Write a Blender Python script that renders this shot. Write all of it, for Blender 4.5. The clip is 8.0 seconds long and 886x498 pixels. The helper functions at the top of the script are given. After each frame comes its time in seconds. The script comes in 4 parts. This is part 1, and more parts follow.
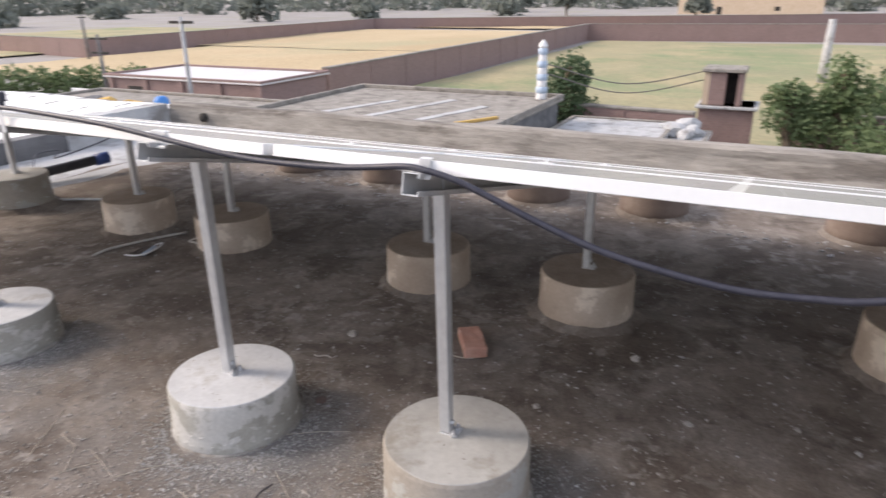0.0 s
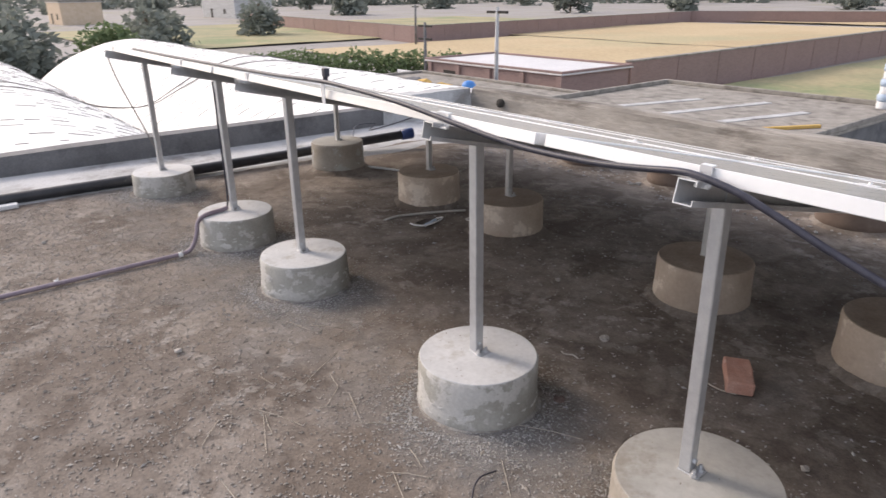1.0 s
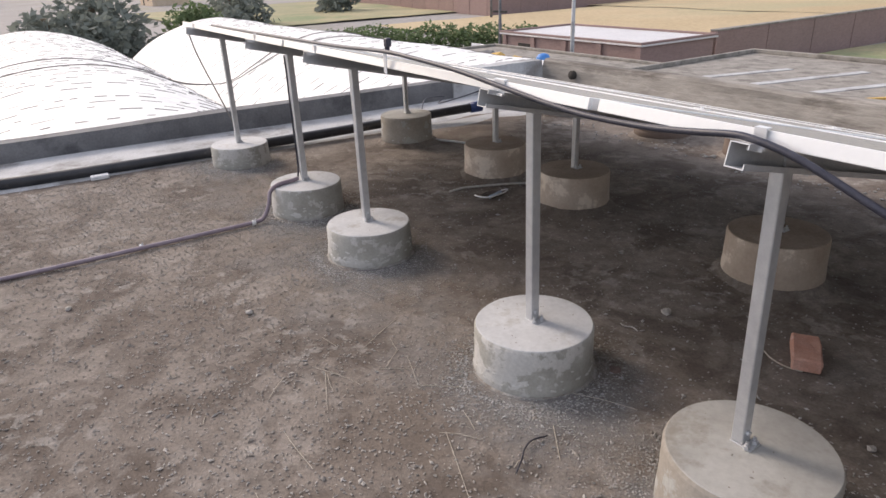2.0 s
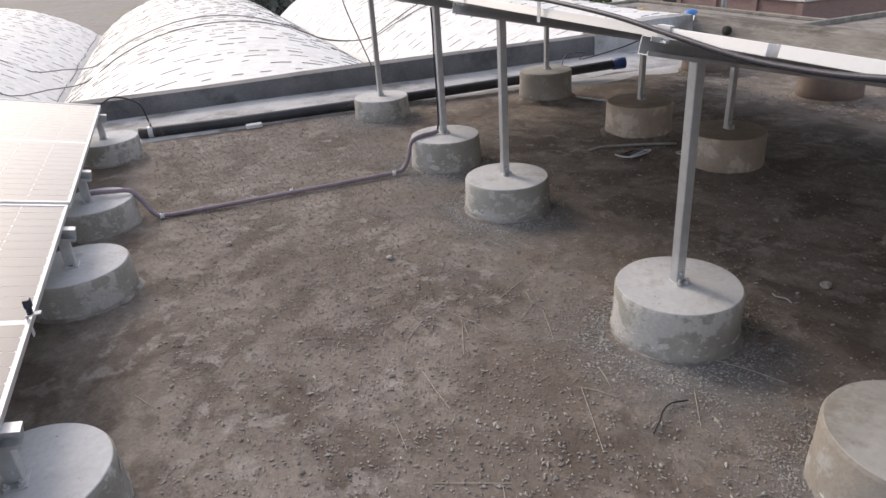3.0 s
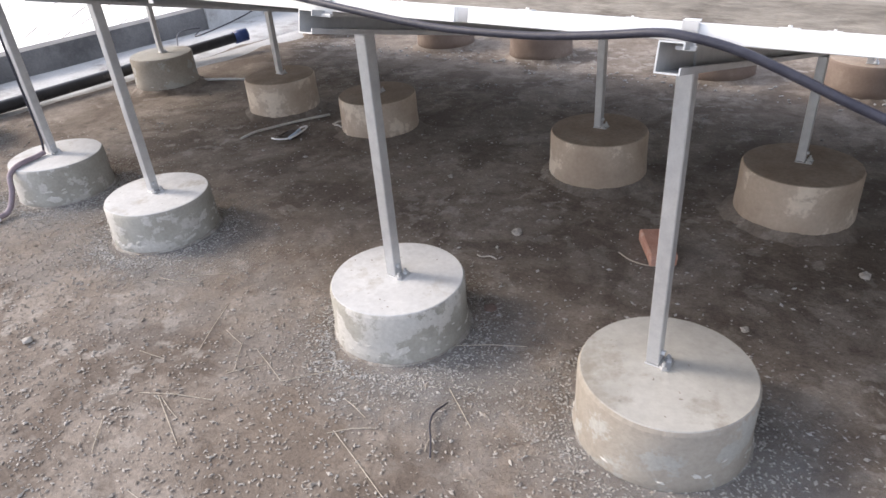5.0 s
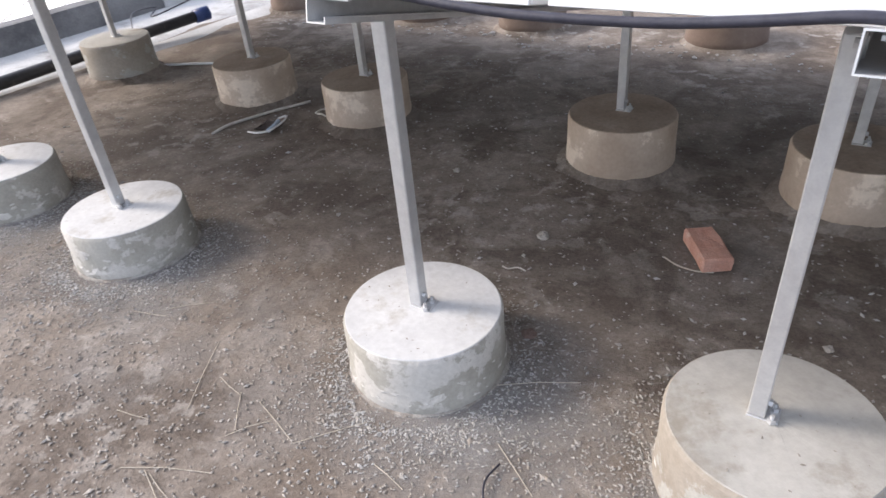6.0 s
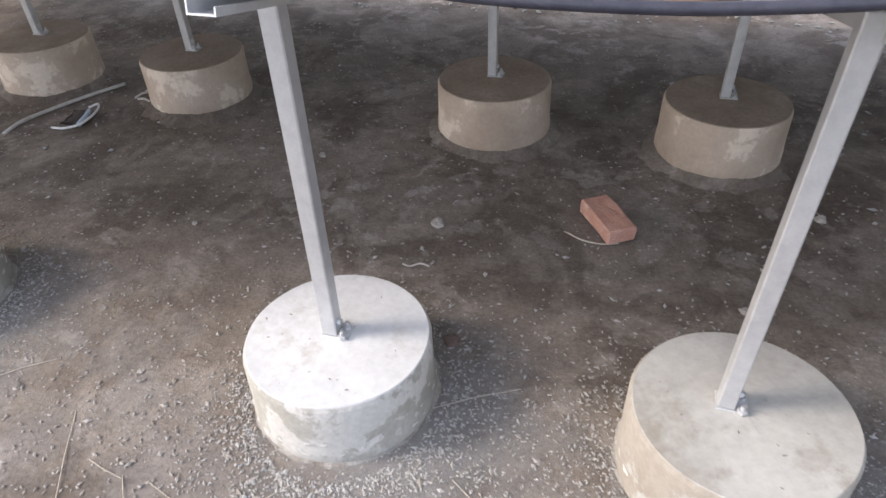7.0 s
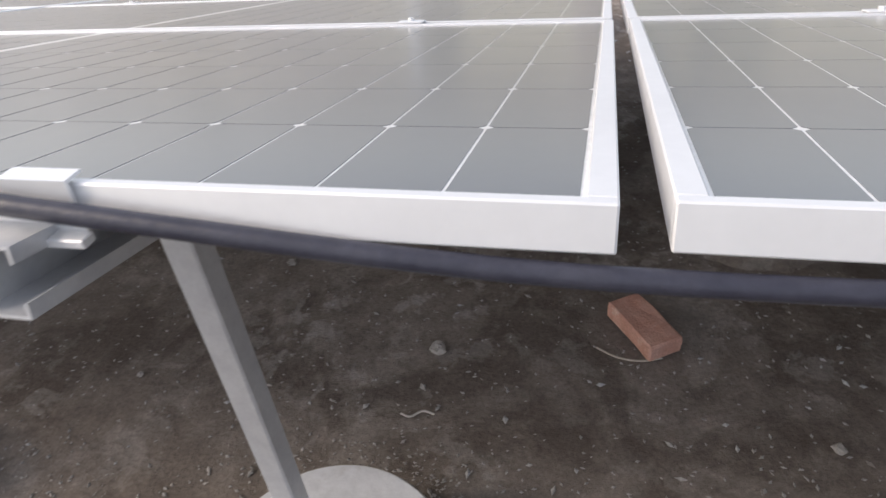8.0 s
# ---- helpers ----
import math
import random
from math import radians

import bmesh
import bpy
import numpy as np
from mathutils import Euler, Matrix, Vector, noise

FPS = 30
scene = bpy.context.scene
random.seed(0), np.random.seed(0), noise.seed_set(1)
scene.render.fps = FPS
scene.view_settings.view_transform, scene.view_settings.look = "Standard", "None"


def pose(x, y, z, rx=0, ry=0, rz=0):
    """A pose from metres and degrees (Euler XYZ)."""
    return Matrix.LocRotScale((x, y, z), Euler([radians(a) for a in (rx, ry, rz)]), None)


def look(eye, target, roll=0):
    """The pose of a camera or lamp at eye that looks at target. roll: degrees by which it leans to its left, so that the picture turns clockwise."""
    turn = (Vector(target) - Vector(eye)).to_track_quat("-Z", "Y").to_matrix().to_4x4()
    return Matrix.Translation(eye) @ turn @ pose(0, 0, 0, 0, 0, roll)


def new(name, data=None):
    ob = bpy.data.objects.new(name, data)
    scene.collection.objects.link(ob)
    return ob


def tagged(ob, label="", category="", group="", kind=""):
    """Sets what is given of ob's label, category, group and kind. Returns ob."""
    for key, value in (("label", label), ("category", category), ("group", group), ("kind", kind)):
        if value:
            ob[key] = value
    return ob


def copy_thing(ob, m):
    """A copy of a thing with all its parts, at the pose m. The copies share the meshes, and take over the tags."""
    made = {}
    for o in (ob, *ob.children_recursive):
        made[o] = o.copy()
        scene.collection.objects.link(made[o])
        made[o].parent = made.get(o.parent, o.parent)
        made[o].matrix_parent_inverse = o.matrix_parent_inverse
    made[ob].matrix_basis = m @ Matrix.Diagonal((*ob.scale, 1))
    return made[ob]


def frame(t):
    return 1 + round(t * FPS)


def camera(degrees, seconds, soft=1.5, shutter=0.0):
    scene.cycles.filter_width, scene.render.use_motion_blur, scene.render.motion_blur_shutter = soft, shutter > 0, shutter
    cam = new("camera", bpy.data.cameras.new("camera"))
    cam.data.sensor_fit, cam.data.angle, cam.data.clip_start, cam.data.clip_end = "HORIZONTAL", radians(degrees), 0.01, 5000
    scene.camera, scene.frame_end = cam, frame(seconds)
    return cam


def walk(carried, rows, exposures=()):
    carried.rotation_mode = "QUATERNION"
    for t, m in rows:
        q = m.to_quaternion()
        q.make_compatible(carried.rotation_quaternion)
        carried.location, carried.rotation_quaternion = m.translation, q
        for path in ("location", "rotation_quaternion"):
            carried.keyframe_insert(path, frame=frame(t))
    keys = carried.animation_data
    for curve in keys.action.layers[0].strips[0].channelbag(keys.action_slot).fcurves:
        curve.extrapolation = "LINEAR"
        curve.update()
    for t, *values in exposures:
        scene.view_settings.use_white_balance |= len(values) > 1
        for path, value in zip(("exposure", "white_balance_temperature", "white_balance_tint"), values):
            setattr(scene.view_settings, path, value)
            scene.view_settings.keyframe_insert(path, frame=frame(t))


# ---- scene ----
cam = camera(67.6, 8.0, 1.5, 0.22)
PATH = [
    (0, (0.510, 0.471, 1.616), (-0.316, 2.148, 0.905), -0.6),
    (0.5, (0.465, 0.506, 1.615), (-0.806, 1.884, 0.918), -0.8),
    (1, (0.500, 0.568, 1.601), (-0.955, 1.733, 0.877), -0.6),
    (1.2, (0.518, 0.582, 1.596), (-0.993, 1.668, 0.864), -0.4),
    (2.3, (0.582, 0.590, 1.571), (-0.994, 1.509, 0.752), -2.4),
    (2.5, (0.569, 0.571, 1.561), (-1.039, 1.412, 0.721), -1.9),
    (3, (0.560, 0.505, 1.550), (-1.130, 1.124, 0.678), -4.0),
    (3.5, (0.550, 0.523, 1.542), (-1.070, 1.254, 0.625), -3.1),
    (4, (0.467, 0.571, 1.532), (-1.033, 1.519, 0.610), -2.6),
    (4.5, (0.272, 0.607, 1.536), (-0.954, 1.864, 0.579), -3.0),
    (4.7, (0.212, 0.625, 1.532), (-0.886, 1.969, 0.538), -3.4),
    (5.8, (-0.214, 0.875, 1.478), (-1.240, 2.210, 0.398), -5.9),
    (6, (-0.294, 0.910, 1.474), (-1.259, 2.271, 0.373), -5.6),
    (6.5, (-0.510, 0.959, 1.487), (-1.284, 2.394, 0.328), -7.3),
    (7, (-0.644, 1.088, 1.455), (-1.123, 2.584, 0.217), -2.3),
    (7.2, (-0.704, 1.195, 1.444), (-1.186, 2.723, 0.246), -3.2),
    (7.4, (-0.748, 1.313, 1.455), (-1.262, 2.893, 0.342), -5.2),
    (7.5, (-0.763, 1.360, 1.465), (-1.317, 2.944, 0.377), -6.4),
    (7.7, (-0.793, 1.462, 1.469), (-1.345, 3.030, 0.357), -5.6),
    (8, (-0.828, 1.619, 1.448), (-1.268, 3.164, 0.258), -6.5),
]
EXPOSURES = [(0.0, -0.02, 6600, 14), (0.5, -0.03, 6700, 14), (1.0, -0.18, 6700, 14), (2.5, -0.45, 6650, 14), (3.0, -0.6, 6600, 13), (3.5, -0.5, 6600, 13), (4.0, 0.22, 6550, 12), (4.5, 0.25, 6500, 12),
             (5.8, 0.30, 6400, 12), (6.5, 0.40, 6350, 12), (7.0, 0.46, 6350, 12), (7.3, 0.58, 6400, 13), (7.5, 0.54, 6400, 13), (7.7, 0.16, 6500, 13), (8.0, -0.27, 6550, 12)]
walk(cam, [(t, look(eye, target, roll)) for t, eye, target, roll in PATH], [(t, 1.2 + stops, k, tint) for t, stops, k, tint in EXPOSURES])

# ---- world and sun ----
SUN_AZ, SUN_EL = 199.0, 35.0          # degrees from +x, counter-clockwise; height
world = bpy.data.worlds.new("hazy_sky")
scene.world = world
world.use_nodes = True
wn = world.node_tree.nodes
sky = wn.new("ShaderNodeTexSky")
sky.sky_type = "NISHITA"
sky.sun_disc = False
sky.sun_elevation = radians(SUN_EL)
sky.sun_rotation = radians(90 - SUN_AZ)
sky.altitude = 200
sky.air_density, sky.dust_density, sky.ozone_density = 1.0, 3.2, 1.0
veil = wn.new("ShaderNodeMix")            # even white haze over the whole sky
veil.data_type, veil.blend_type = "RGBA", "ADD"
veil.inputs[0].default_value, veil.inputs[7].default_value = 1.0, (3.62, 3.58, 3.62, 1)
world.node_tree.links.new(sky.outputs[0], veil.inputs[6])
world.node_tree.links.new(veil.outputs[2], wn["Background"].inputs[0])
wn["Background"].inputs[1].default_value = 0.083
sun = new("sun", bpy.data.lights.new("sun", "SUN"))
sun.data.energy, sun.data.angle, sun.data.color = 1.0, radians(16), (1.0, 0.88, 0.75)
az, el = radians(SUN_AZ), radians(SUN_EL)
sun.matrix_world = look((0, 0, 0), (-math.cos(az) * math.cos(el), -math.sin(az) * math.cos(el), -math.sin(el)))

RND = random.Random(7)


# ---- materials ----
def mat(name, c1, c2, scale=6.0, rough=0.85, metal=0.0, bump=0.25, fine=70.0, c3=None, spots=3.0, cover=0.5, coat=0.0, top=None, spec=0.4, gr=0.78, coat_rough=0.06, edge=0.13, stretch=1.0):
    """A surface of two colours mixed by noise at two scales, with patches of a third, dust of colour top on upward faces, and fine relief."""
    m = bpy.data.materials.new(name)
    m.use_nodes = True
    n, l = m.node_tree.nodes, m.node_tree.links
    bs = n["Principled BSDF"]
    tc, oi = n.new("ShaderNodeTexCoord"), n.new("ShaderNodeObjectInfo")
    mul = n.new("ShaderNodeMath"); mul.operation = "MULTIPLY"; mul.inputs[1].default_value = 37.0
    l.new(oi.outputs["Random"], mul.inputs[0])
    add = n.new("ShaderNodeVectorMath"); add.operation = "ADD"
    wide = n.new("ShaderNodeVectorMath"); wide.operation = "MULTIPLY"; wide.inputs[1].default_value = (1.0 / stretch, 1.0, 1.0)
    l.new(tc.outputs["Object"], wide.inputs[0])
    l.new(wide.outputs[0], add.inputs[0]); l.new(mul.outputs[0], add.inputs[1])

    def noise_tex(s, detail=6.0, r=0.6):
        t = n.new("ShaderNodeTexNoise")
        t.inputs["Scale"].default_value, t.inputs["Detail"].default_value, t.inputs["Roughness"].default_value = s, detail, r
        l.new(add.outputs[0], t.inputs["Vector"])
        return t

    def ramp(src, a, b):
        r = n.new("ShaderNodeMapRange")
        r.inputs["From Min"].default_value, r.inputs["From Max"].default_value = a, b
        l.new(src, r.inputs["Value"])
        return r.outputs[0]

    def mix(fac, a, b, blend="MIX"):
        x = n.new("ShaderNodeMix"); x.data_type = "RGBA"; x.blend_type = blend
        for sock, v in ((x.inputs[0], fac), (x.inputs[6], a), (x.inputs[7], b)):
            if isinstance(v, (int, float)):
                sock.default_value = v
            elif isinstance(v, tuple):
                sock.default_value = (*v, 1)
            else:
                l.new(v, sock)
        return x.outputs[2]

    big, small = noise_tex(scale), noise_tex(fine, 3.0)
    col = mix(ramp(big.outputs["Fac"], 0.35, 0.65), c1, c2)
    if c3:
        sp = noise_tex(spots, 8.0, 0.68)
        col = mix(ramp(sp.outputs["Fac"], cover, cover + edge), col, c3)
    if top:
        ge = n.new("ShaderNodeNewGeometry")
        sep = n.new("ShaderNodeSeparateXYZ")
        l.new(ge.outputs["Normal"], sep.inputs[0])
        col = mix(ramp(sep.outputs["Z"], 0.7, 0.95), col, mix(ramp(big.outputs["Fac"], 0.35, 0.65), top, tuple(0.75 * v for v in top)))
    grain = mix(ramp(small.outputs["Fac"], 0.3, 0.7), (gr, gr, gr), (1.0, 1.0, 1.0))
    col = mix(1.0, col, grain, "MULTIPLY")
    l.new(col, bs.inputs["Base Color"])
    bs.inputs["Metallic"].default_value = metal
    bs.inputs["Specular IOR Level"].default_value = spec
    rr = n.new("ShaderNodeMapRange")
    rr.inputs["To Min"].default_value, rr.inputs["To Max"].default_value = max(0.03, rough - 0.1), min(1.0, rough + 0.1)
    l.new(big.outputs["Fac"], rr.inputs["Value"])
    l.new(rr.outputs[0], bs.inputs["Roughness"])
    bs.inputs["Coat Weight"].default_value = coat
    bs.inputs["Coat Roughness"].default_value = coat_rough
    if bump:
        b = n.new("ShaderNodeBump")
        b.inputs["Strength"].default_value, b.inputs["Distance"].default_value = bump, 0.01
        mixh = n.new("ShaderNodeMath"); mixh.operation = "ADD"
        l.new(big.outputs["Fac"], mixh.inputs[0]); l.new(small.outputs["Fac"], mixh.inputs[1])
        l.new(mixh.outputs[0], b.inputs["Height"])
        l.new(b.outputs[0], bs.inputs["Normal"])
    return m


def brick_mat(name, c1, c2, mortar):
    """Brickwork of real brick size, seen from far."""
    m = mat(name, c1, c2, 0.6, 0.9, bump=0.2, fine=9)
    n, l = m.node_tree.nodes, m.node_tree.links
    tc = n.new("ShaderNodeTexCoord")
    sep, com = n.new("ShaderNodeSeparateXYZ"), n.new("ShaderNodeCombineXYZ")
    sm = n.new("ShaderNodeMath"); sm.operation = "ADD"
    l.new(tc.outputs["Object"], sep.inputs[0])
    l.new(sep.outputs[0], sm.inputs[0]); l.new(sep.outputs[1], sm.inputs[1])
    l.new(sm.outputs[0], com.inputs[0]); l.new(sep.outputs[2], com.inputs[1])
    b = n.new("ShaderNodeTexBrick")
    b.inputs["Scale"].default_value = 1.0
    b.inputs["Brick Width"].default_value, b.inputs["Row Height"].default_value, b.inputs["Mortar Size"].default_value = 0.24, 0.085, 0.008
    b.inputs["Color1"].default_value, b.inputs["Color2"].default_value, b.inputs["Mortar"].default_value = (*c1, 1), (*c2, 1), (*mortar, 1)
    l.new(com.outputs[0], b.inputs["Vector"])
    bs = n["Principled BSDF"]
    old = bs.inputs["Base Color"].links[0].from_socket
    x = n.new("ShaderNodeMix"); x.data_type = "RGBA"; x.inputs[0].default_value = 0.5
    l.new(old, x.inputs[6]); l.new(b.outputs["Color"], x.inputs[7]); l.new(x.outputs[2], bs.inputs["Base Color"])
    return m


def dirt_mat():
    """Trodden roof dirt: brown soil, paler dusty streaks, a grey band of cement dust and painted light, damp patches
    and grit.
    """
    m = bpy.data.materials.new("roof_dirt")
    m.use_nodes = True
    n, l = m.node_tree.nodes, m.node_tree.links
    bs = n["Principled BSDF"]
    tc = n.new("ShaderNodeTexCoord")

    def nz(s, detail=6.0, r=0.6, dist=0.0):
        t = n.new("ShaderNodeTexNoise")
        t.inputs["Scale"].default_value, t.inputs["Detail"].default_value = s, detail
        t.inputs["Roughness"].default_value, t.inputs["Distortion"].default_value = r, dist
        l.new(tc.outputs["Object"], t.inputs["Vector"])
        return t.outputs["Fac"]

    def step(src, a, b, top=1.0):
        r = n.new("ShaderNodeMapRange")
        r.inputs["From Min"].default_value, r.inputs["From Max"].default_value, r.inputs["To Max"].default_value = a, b, top
        l.new(src, r.inputs["Value"])
        return r.outputs[0]

    def mix(fac, a, b, blend="MIX"):
        x = n.new("ShaderNodeMix"); x.data_type = "RGBA"; x.blend_type = blend
        for sock, v in ((x.inputs[0], fac), (x.inputs[6], a), (x.inputs[7], b)):
            if isinstance(v, float):
                sock.default_value = v
            elif isinstance(v, tuple):
                sock.default_value = (*v, 1)
            else:
                l.new(v, sock)
        return x.outputs[2]

    mid, grit, fine = nz(10, 8, 0.7, 0.1), nz(75, 4, 0.7), nz(260, 2)
    col = mix(step(nz(0.9, 5), 0.38, 0.62), (0.18, 0.151, 0.128), (0.232, 0.202, 0.177))
    col = mix(step(nz(1.5, 8, 0.66, 0.2), 0.47, 0.58, 0.65), col, (0.285, 0.252, 0.223))
    col = mix(step(nz(3.1, 9, 0.66, 0.4), 0.55, 0.61, 0.55), col, (0.335, 0.302, 0.272))
    col = mix(step(nz(2.2, 8, 0.62, 0.5), 0.50, 0.57, 0.68), col, (0.118, 0.095, 0.079))
    flecks = n.new("ShaderNodeMath"); flecks.operation = "MULTIPLY"
    l.new(step(nz(8.5, 7, 0.62, 0.3), 0.545, 0.60), flecks.inputs[0]); l.new(step(nz(1.1, 4, 0.5), 0.44, 0.62, 0.55), flecks.inputs[1])
    col = mix(flecks.outputs[0], col, (0.41, 0.388, 0.362))
    damp = n.new("ShaderNodeMath"); damp.operation = "MULTIPLY"
    l.new(step(nz(6.5, 7, 0.62, 0.4), 0.53, 0.59), damp.inputs[0]); l.new(step(nz(1.4, 4, 0.5), 0.40, 0.60, 0.48), damp.inputs[1])
    col = mix(damp.outputs[0], col, (0.11, 0.09, 0.076))
    # grey band along front pedestals: trodden cement dust, plus painted light beside the shade
    sep = n.new("ShaderNodeSeparateXYZ")
    l.new(tc.outputs["Object"], sep.inputs[0])
    off = n.new("ShaderNodeMath"); off.operation = "SUBTRACT"; off.inputs[1].default_value = 1.87
    l.new(sep.outputs["Y"], off.inputs[0])
    far = n.new("ShaderNodeMath"); far.operation = "ABSOLUTE"
    l.new(off.outputs[0], far.inputs[0])
    wide = n.new("ShaderNodeMath"); wide.operation = "MULTIPLY_ADD"; wide.inputs[1].default_value = -0.36
    l.new(far.outputs[0], wide.inputs[0]); l.new(nz(2.8, 9, 0.68, 0.3), wide.inputs[2])
    col = mix(step(wide.outputs[0], 0.38, 0.50, 0.45), col, (0.235, 0.224, 0.217))
    col = mix(1.0, col, mix(step(mid, 0.3, 0.7), (0.76, 0.755, 0.75), (1.16, 1.16, 1.155)), "MULTIPLY")
    col = mix(1.0, col, mix(step(grit, 0.3, 0.7), (0.76, 0.76, 0.76), (1.14, 1.14, 1.14)), "MULTIPLY")
    l.new(col, bs.inputs["Base Color"])
    bs.inputs["Roughness"].default_value = 0.95
    bs.inputs["Specular IOR Level"].default_value = 0.2
    h1 = n.new("ShaderNodeMath"); h1.operation = "MULTIPLY_ADD"; h1.inputs[1].default_value = 2.5
    l.new(mid, h1.inputs[0]); l.new(grit, h1.inputs[2])
    h2 = n.new("ShaderNodeMath"); h2.operation = "MULTIPLY_ADD"; h2.inputs[1].default_value = 0.4
    l.new(fine, h2.inputs[0]); l.new(h1.outputs[0], h2.inputs[2])
    b = n.new("ShaderNodeBump")
    b.inputs["Strength"].default_value, b.inputs["Distance"].default_value = 0.34, 0.012
    l.new(h2.outputs[0], b.inputs["Height"]); l.new(b.outputs[0], bs.inputs["Normal"])
    return m


M_DIRT = dirt_mat()
M_CONC = mat("pedestal_concrete", (0.33, 0.32, 0.285), (0.47, 0.46, 0.425), 3.5, 0.9, bump=0.2, fine=70, c3=(0.55, 0.54, 0.515), spots=4.5, cover=0.515, gr=0.84, edge=0.025)
M_CONC_WARM = mat("bare_warm_concrete", (0.30, 0.268, 0.228), (0.39, 0.362, 0.322), 4.5, 0.9, bump=0.2, fine=70, c3=(0.42, 0.415, 0.395), spots=4, cover=0.53, gr=0.84, edge=0.04)
M_CHIP = mat("chipped_lime", (0.56, 0.55, 0.52), (0.68, 0.67, 0.65), 20, 0.95, bump=0.4, fine=90, gr=0.8)
M_PIT = mat("exposed_grit", (0.27, 0.25, 0.22), (0.36, 0.34, 0.31), 30, 0.95, bump=0.3, fine=120)
M_SKIM = mat("lime_skim", (0.55, 0.56, 0.575), (0.65, 0.66, 0.67), 5, 0.9, bump=0.12, fine=45, c3=(0.46, 0.445, 0.42), spots=6, cover=0.56, gr=0.88)
M_SKIM_PLAIN = mat("bare_cement_top", (0.35, 0.345, 0.325), (0.45, 0.445, 0.425), 4, 0.9, bump=0.12, fine=45, c3=(0.30, 0.28, 0.245), spots=5, cover=0.55, gr=0.88)
# brown dust, with the low sun's warm light mixed into the colour
M_CONC_DUST_SUN = mat("dusty_sun_tinted_concrete", (0.42, 0.335, 0.265), (0.58, 0.49, 0.405), 3.5, 0.95, bump=0.14, fine=60, c3=(0.70, 0.61, 0.51), spots=3.5, cover=0.53, gr=0.88, edge=0.04)
# reddish dust, darkened further for the deep shade at the array's back
M_CONC_RED = mat("red_dusty_shade_concrete", (0.17, 0.128, 0.108), (0.23, 0.18, 0.152), 4, 0.95, bump=0.14, fine=60, c3=(0.27, 0.225, 0.19), spots=4, cover=0.56, gr=0.88)
M_SKIM_DUST = mat("dust_layer", (0.27, 0.212, 0.168), (0.37, 0.305, 0.25), 6, 0.95, bump=0.2, fine=60, c3=(0.44, 0.375, 0.315), spots=6, cover=0.6)
M_SPILL = mat("cement_spill", (0.27, 0.25, 0.225), (0.42, 0.405, 0.38), 14, 0.95, bump=0.6, fine=120, c3=(0.20, 0.172, 0.148), spots=12, cover=0.50)
M_PARAPET = mat("weathered_parapet", (0.25, 0.23, 0.205), (0.36, 0.335, 0.30), 2.5, 0.95, bump=0.6, fine=40, c3=(0.175, 0.16, 0.142), spots=1.8, cover=0.5)
M_WORN = mat("crumbling_parapet", (0.23, 0.212, 0.19), (0.37, 0.345, 0.31), 6.0, 0.95, bump=0.8, fine=34, c3=(0.15, 0.134, 0.118), spots=3.2, cover=0.5, edge=0.1, stretch=5.0)
M_CEMENT = mat("grey_cement", (0.14, 0.14, 0.145), (0.21, 0.21, 0.215), 2.2, 0.85, bump=0.4, fine=50, c3=(0.10, 0.10, 0.105), spots=1.6, cover=0.5)
M_STRIP = mat("pale_cement", (0.42, 0.425, 0.43), (0.56, 0.565, 0.57), 2.5, 0.85, bump=0.3, fine=60, c3=(0.27, 0.26, 0.25), spots=2, cover=0.52)
M_GALV = mat("galvanised_steel", (0.55, 0.56, 0.58), (0.64, 0.65, 0.66), 25, 0.45, 0.55, bump=0.02, fine=150, gr=0.93)
M_ALU = mat("anodised_aluminium", (0.74, 0.74, 0.745), (0.79, 0.79, 0.79), 3, 0.42, 0.35, bump=0.0, fine=60, gr=0.97)
M_CELL = mat("silicon_cell", (0.016, 0.022, 0.038), (0.03, 0.036, 0.052), 3, 0.4, 0.0, bump=0.0, coat=1.0, spec=0.5, coat_rough=0.2, gr=0.9)
M_BACK = mat("white_backsheet", (0.75, 0.75, 0.75), (0.8, 0.8, 0.8), 30, 0.4, bump=0.0, coat=1.0, coat_rough=0.2)
for m in (M_CELL, M_BACK):             # sheen of dusty glass, tinted warm to stand in for the horizon's glare
    film = m.node_tree.nodes["Principled BSDF"].inputs
    film["Sheen Weight"].default_value, film["Sheen Roughness"].default_value, film["Sheen Tint"].default_value = 0.24, 0.35, (1.0, 0.95, 0.87, 1)
M_RUBBER = mat("black_conduit", (0.028, 0.029, 0.045), (0.046, 0.047, 0.066), 20, 0.42, bump=0.1, fine=120, c3=(0.07, 0.065, 0.065), spots=6, cover=0.62)
M_MAUVE = mat("grey_conduit", (0.27, 0.22, 0.26), (0.34, 0.285, 0.32), 12, 0.55, bump=0.1, fine=90, c3=(0.34, 0.28, 0.25), spots=8, cover=0.6)
M_PIPE = mat("black_pipe", (0.03, 0.032, 0.037), (0.05, 0.05, 0.055), 8, 0.45, bump=0.1, fine=60, c3=(0.16, 0.15, 0.14), spots=6, cover=0.58)
M_BLUE = mat("blue_plastic", (0.03, 0.06, 0.2), (0.05, 0.09, 0.27), 10, 0.4, bump=0.05)
M_BRICK = mat("red_brick", (0.55, 0.29, 0.22), (0.64, 0.38, 0.30), 18, 0.9, bump=0.4, fine=140, c3=(0.68, 0.49, 0.41), spots=14, cover=0.56)
M_SHARD = mat("dark_brick_shard", (0.17, 0.12, 0.105), (0.23, 0.17, 0.15), 30, 0.95, bump=0.4, fine=160)
M_CRUMB = mat("pale_crumbs", (0.25, 0.238, 0.221), (0.46, 0.445, 0.422), 60, 0.95, bump=0.2, fine=160)
M_SCRAP = mat("faded_plastic", (0.50, 0.475, 0.44), (0.62, 0.60, 0.56), 20, 0.7, bump=0.1)
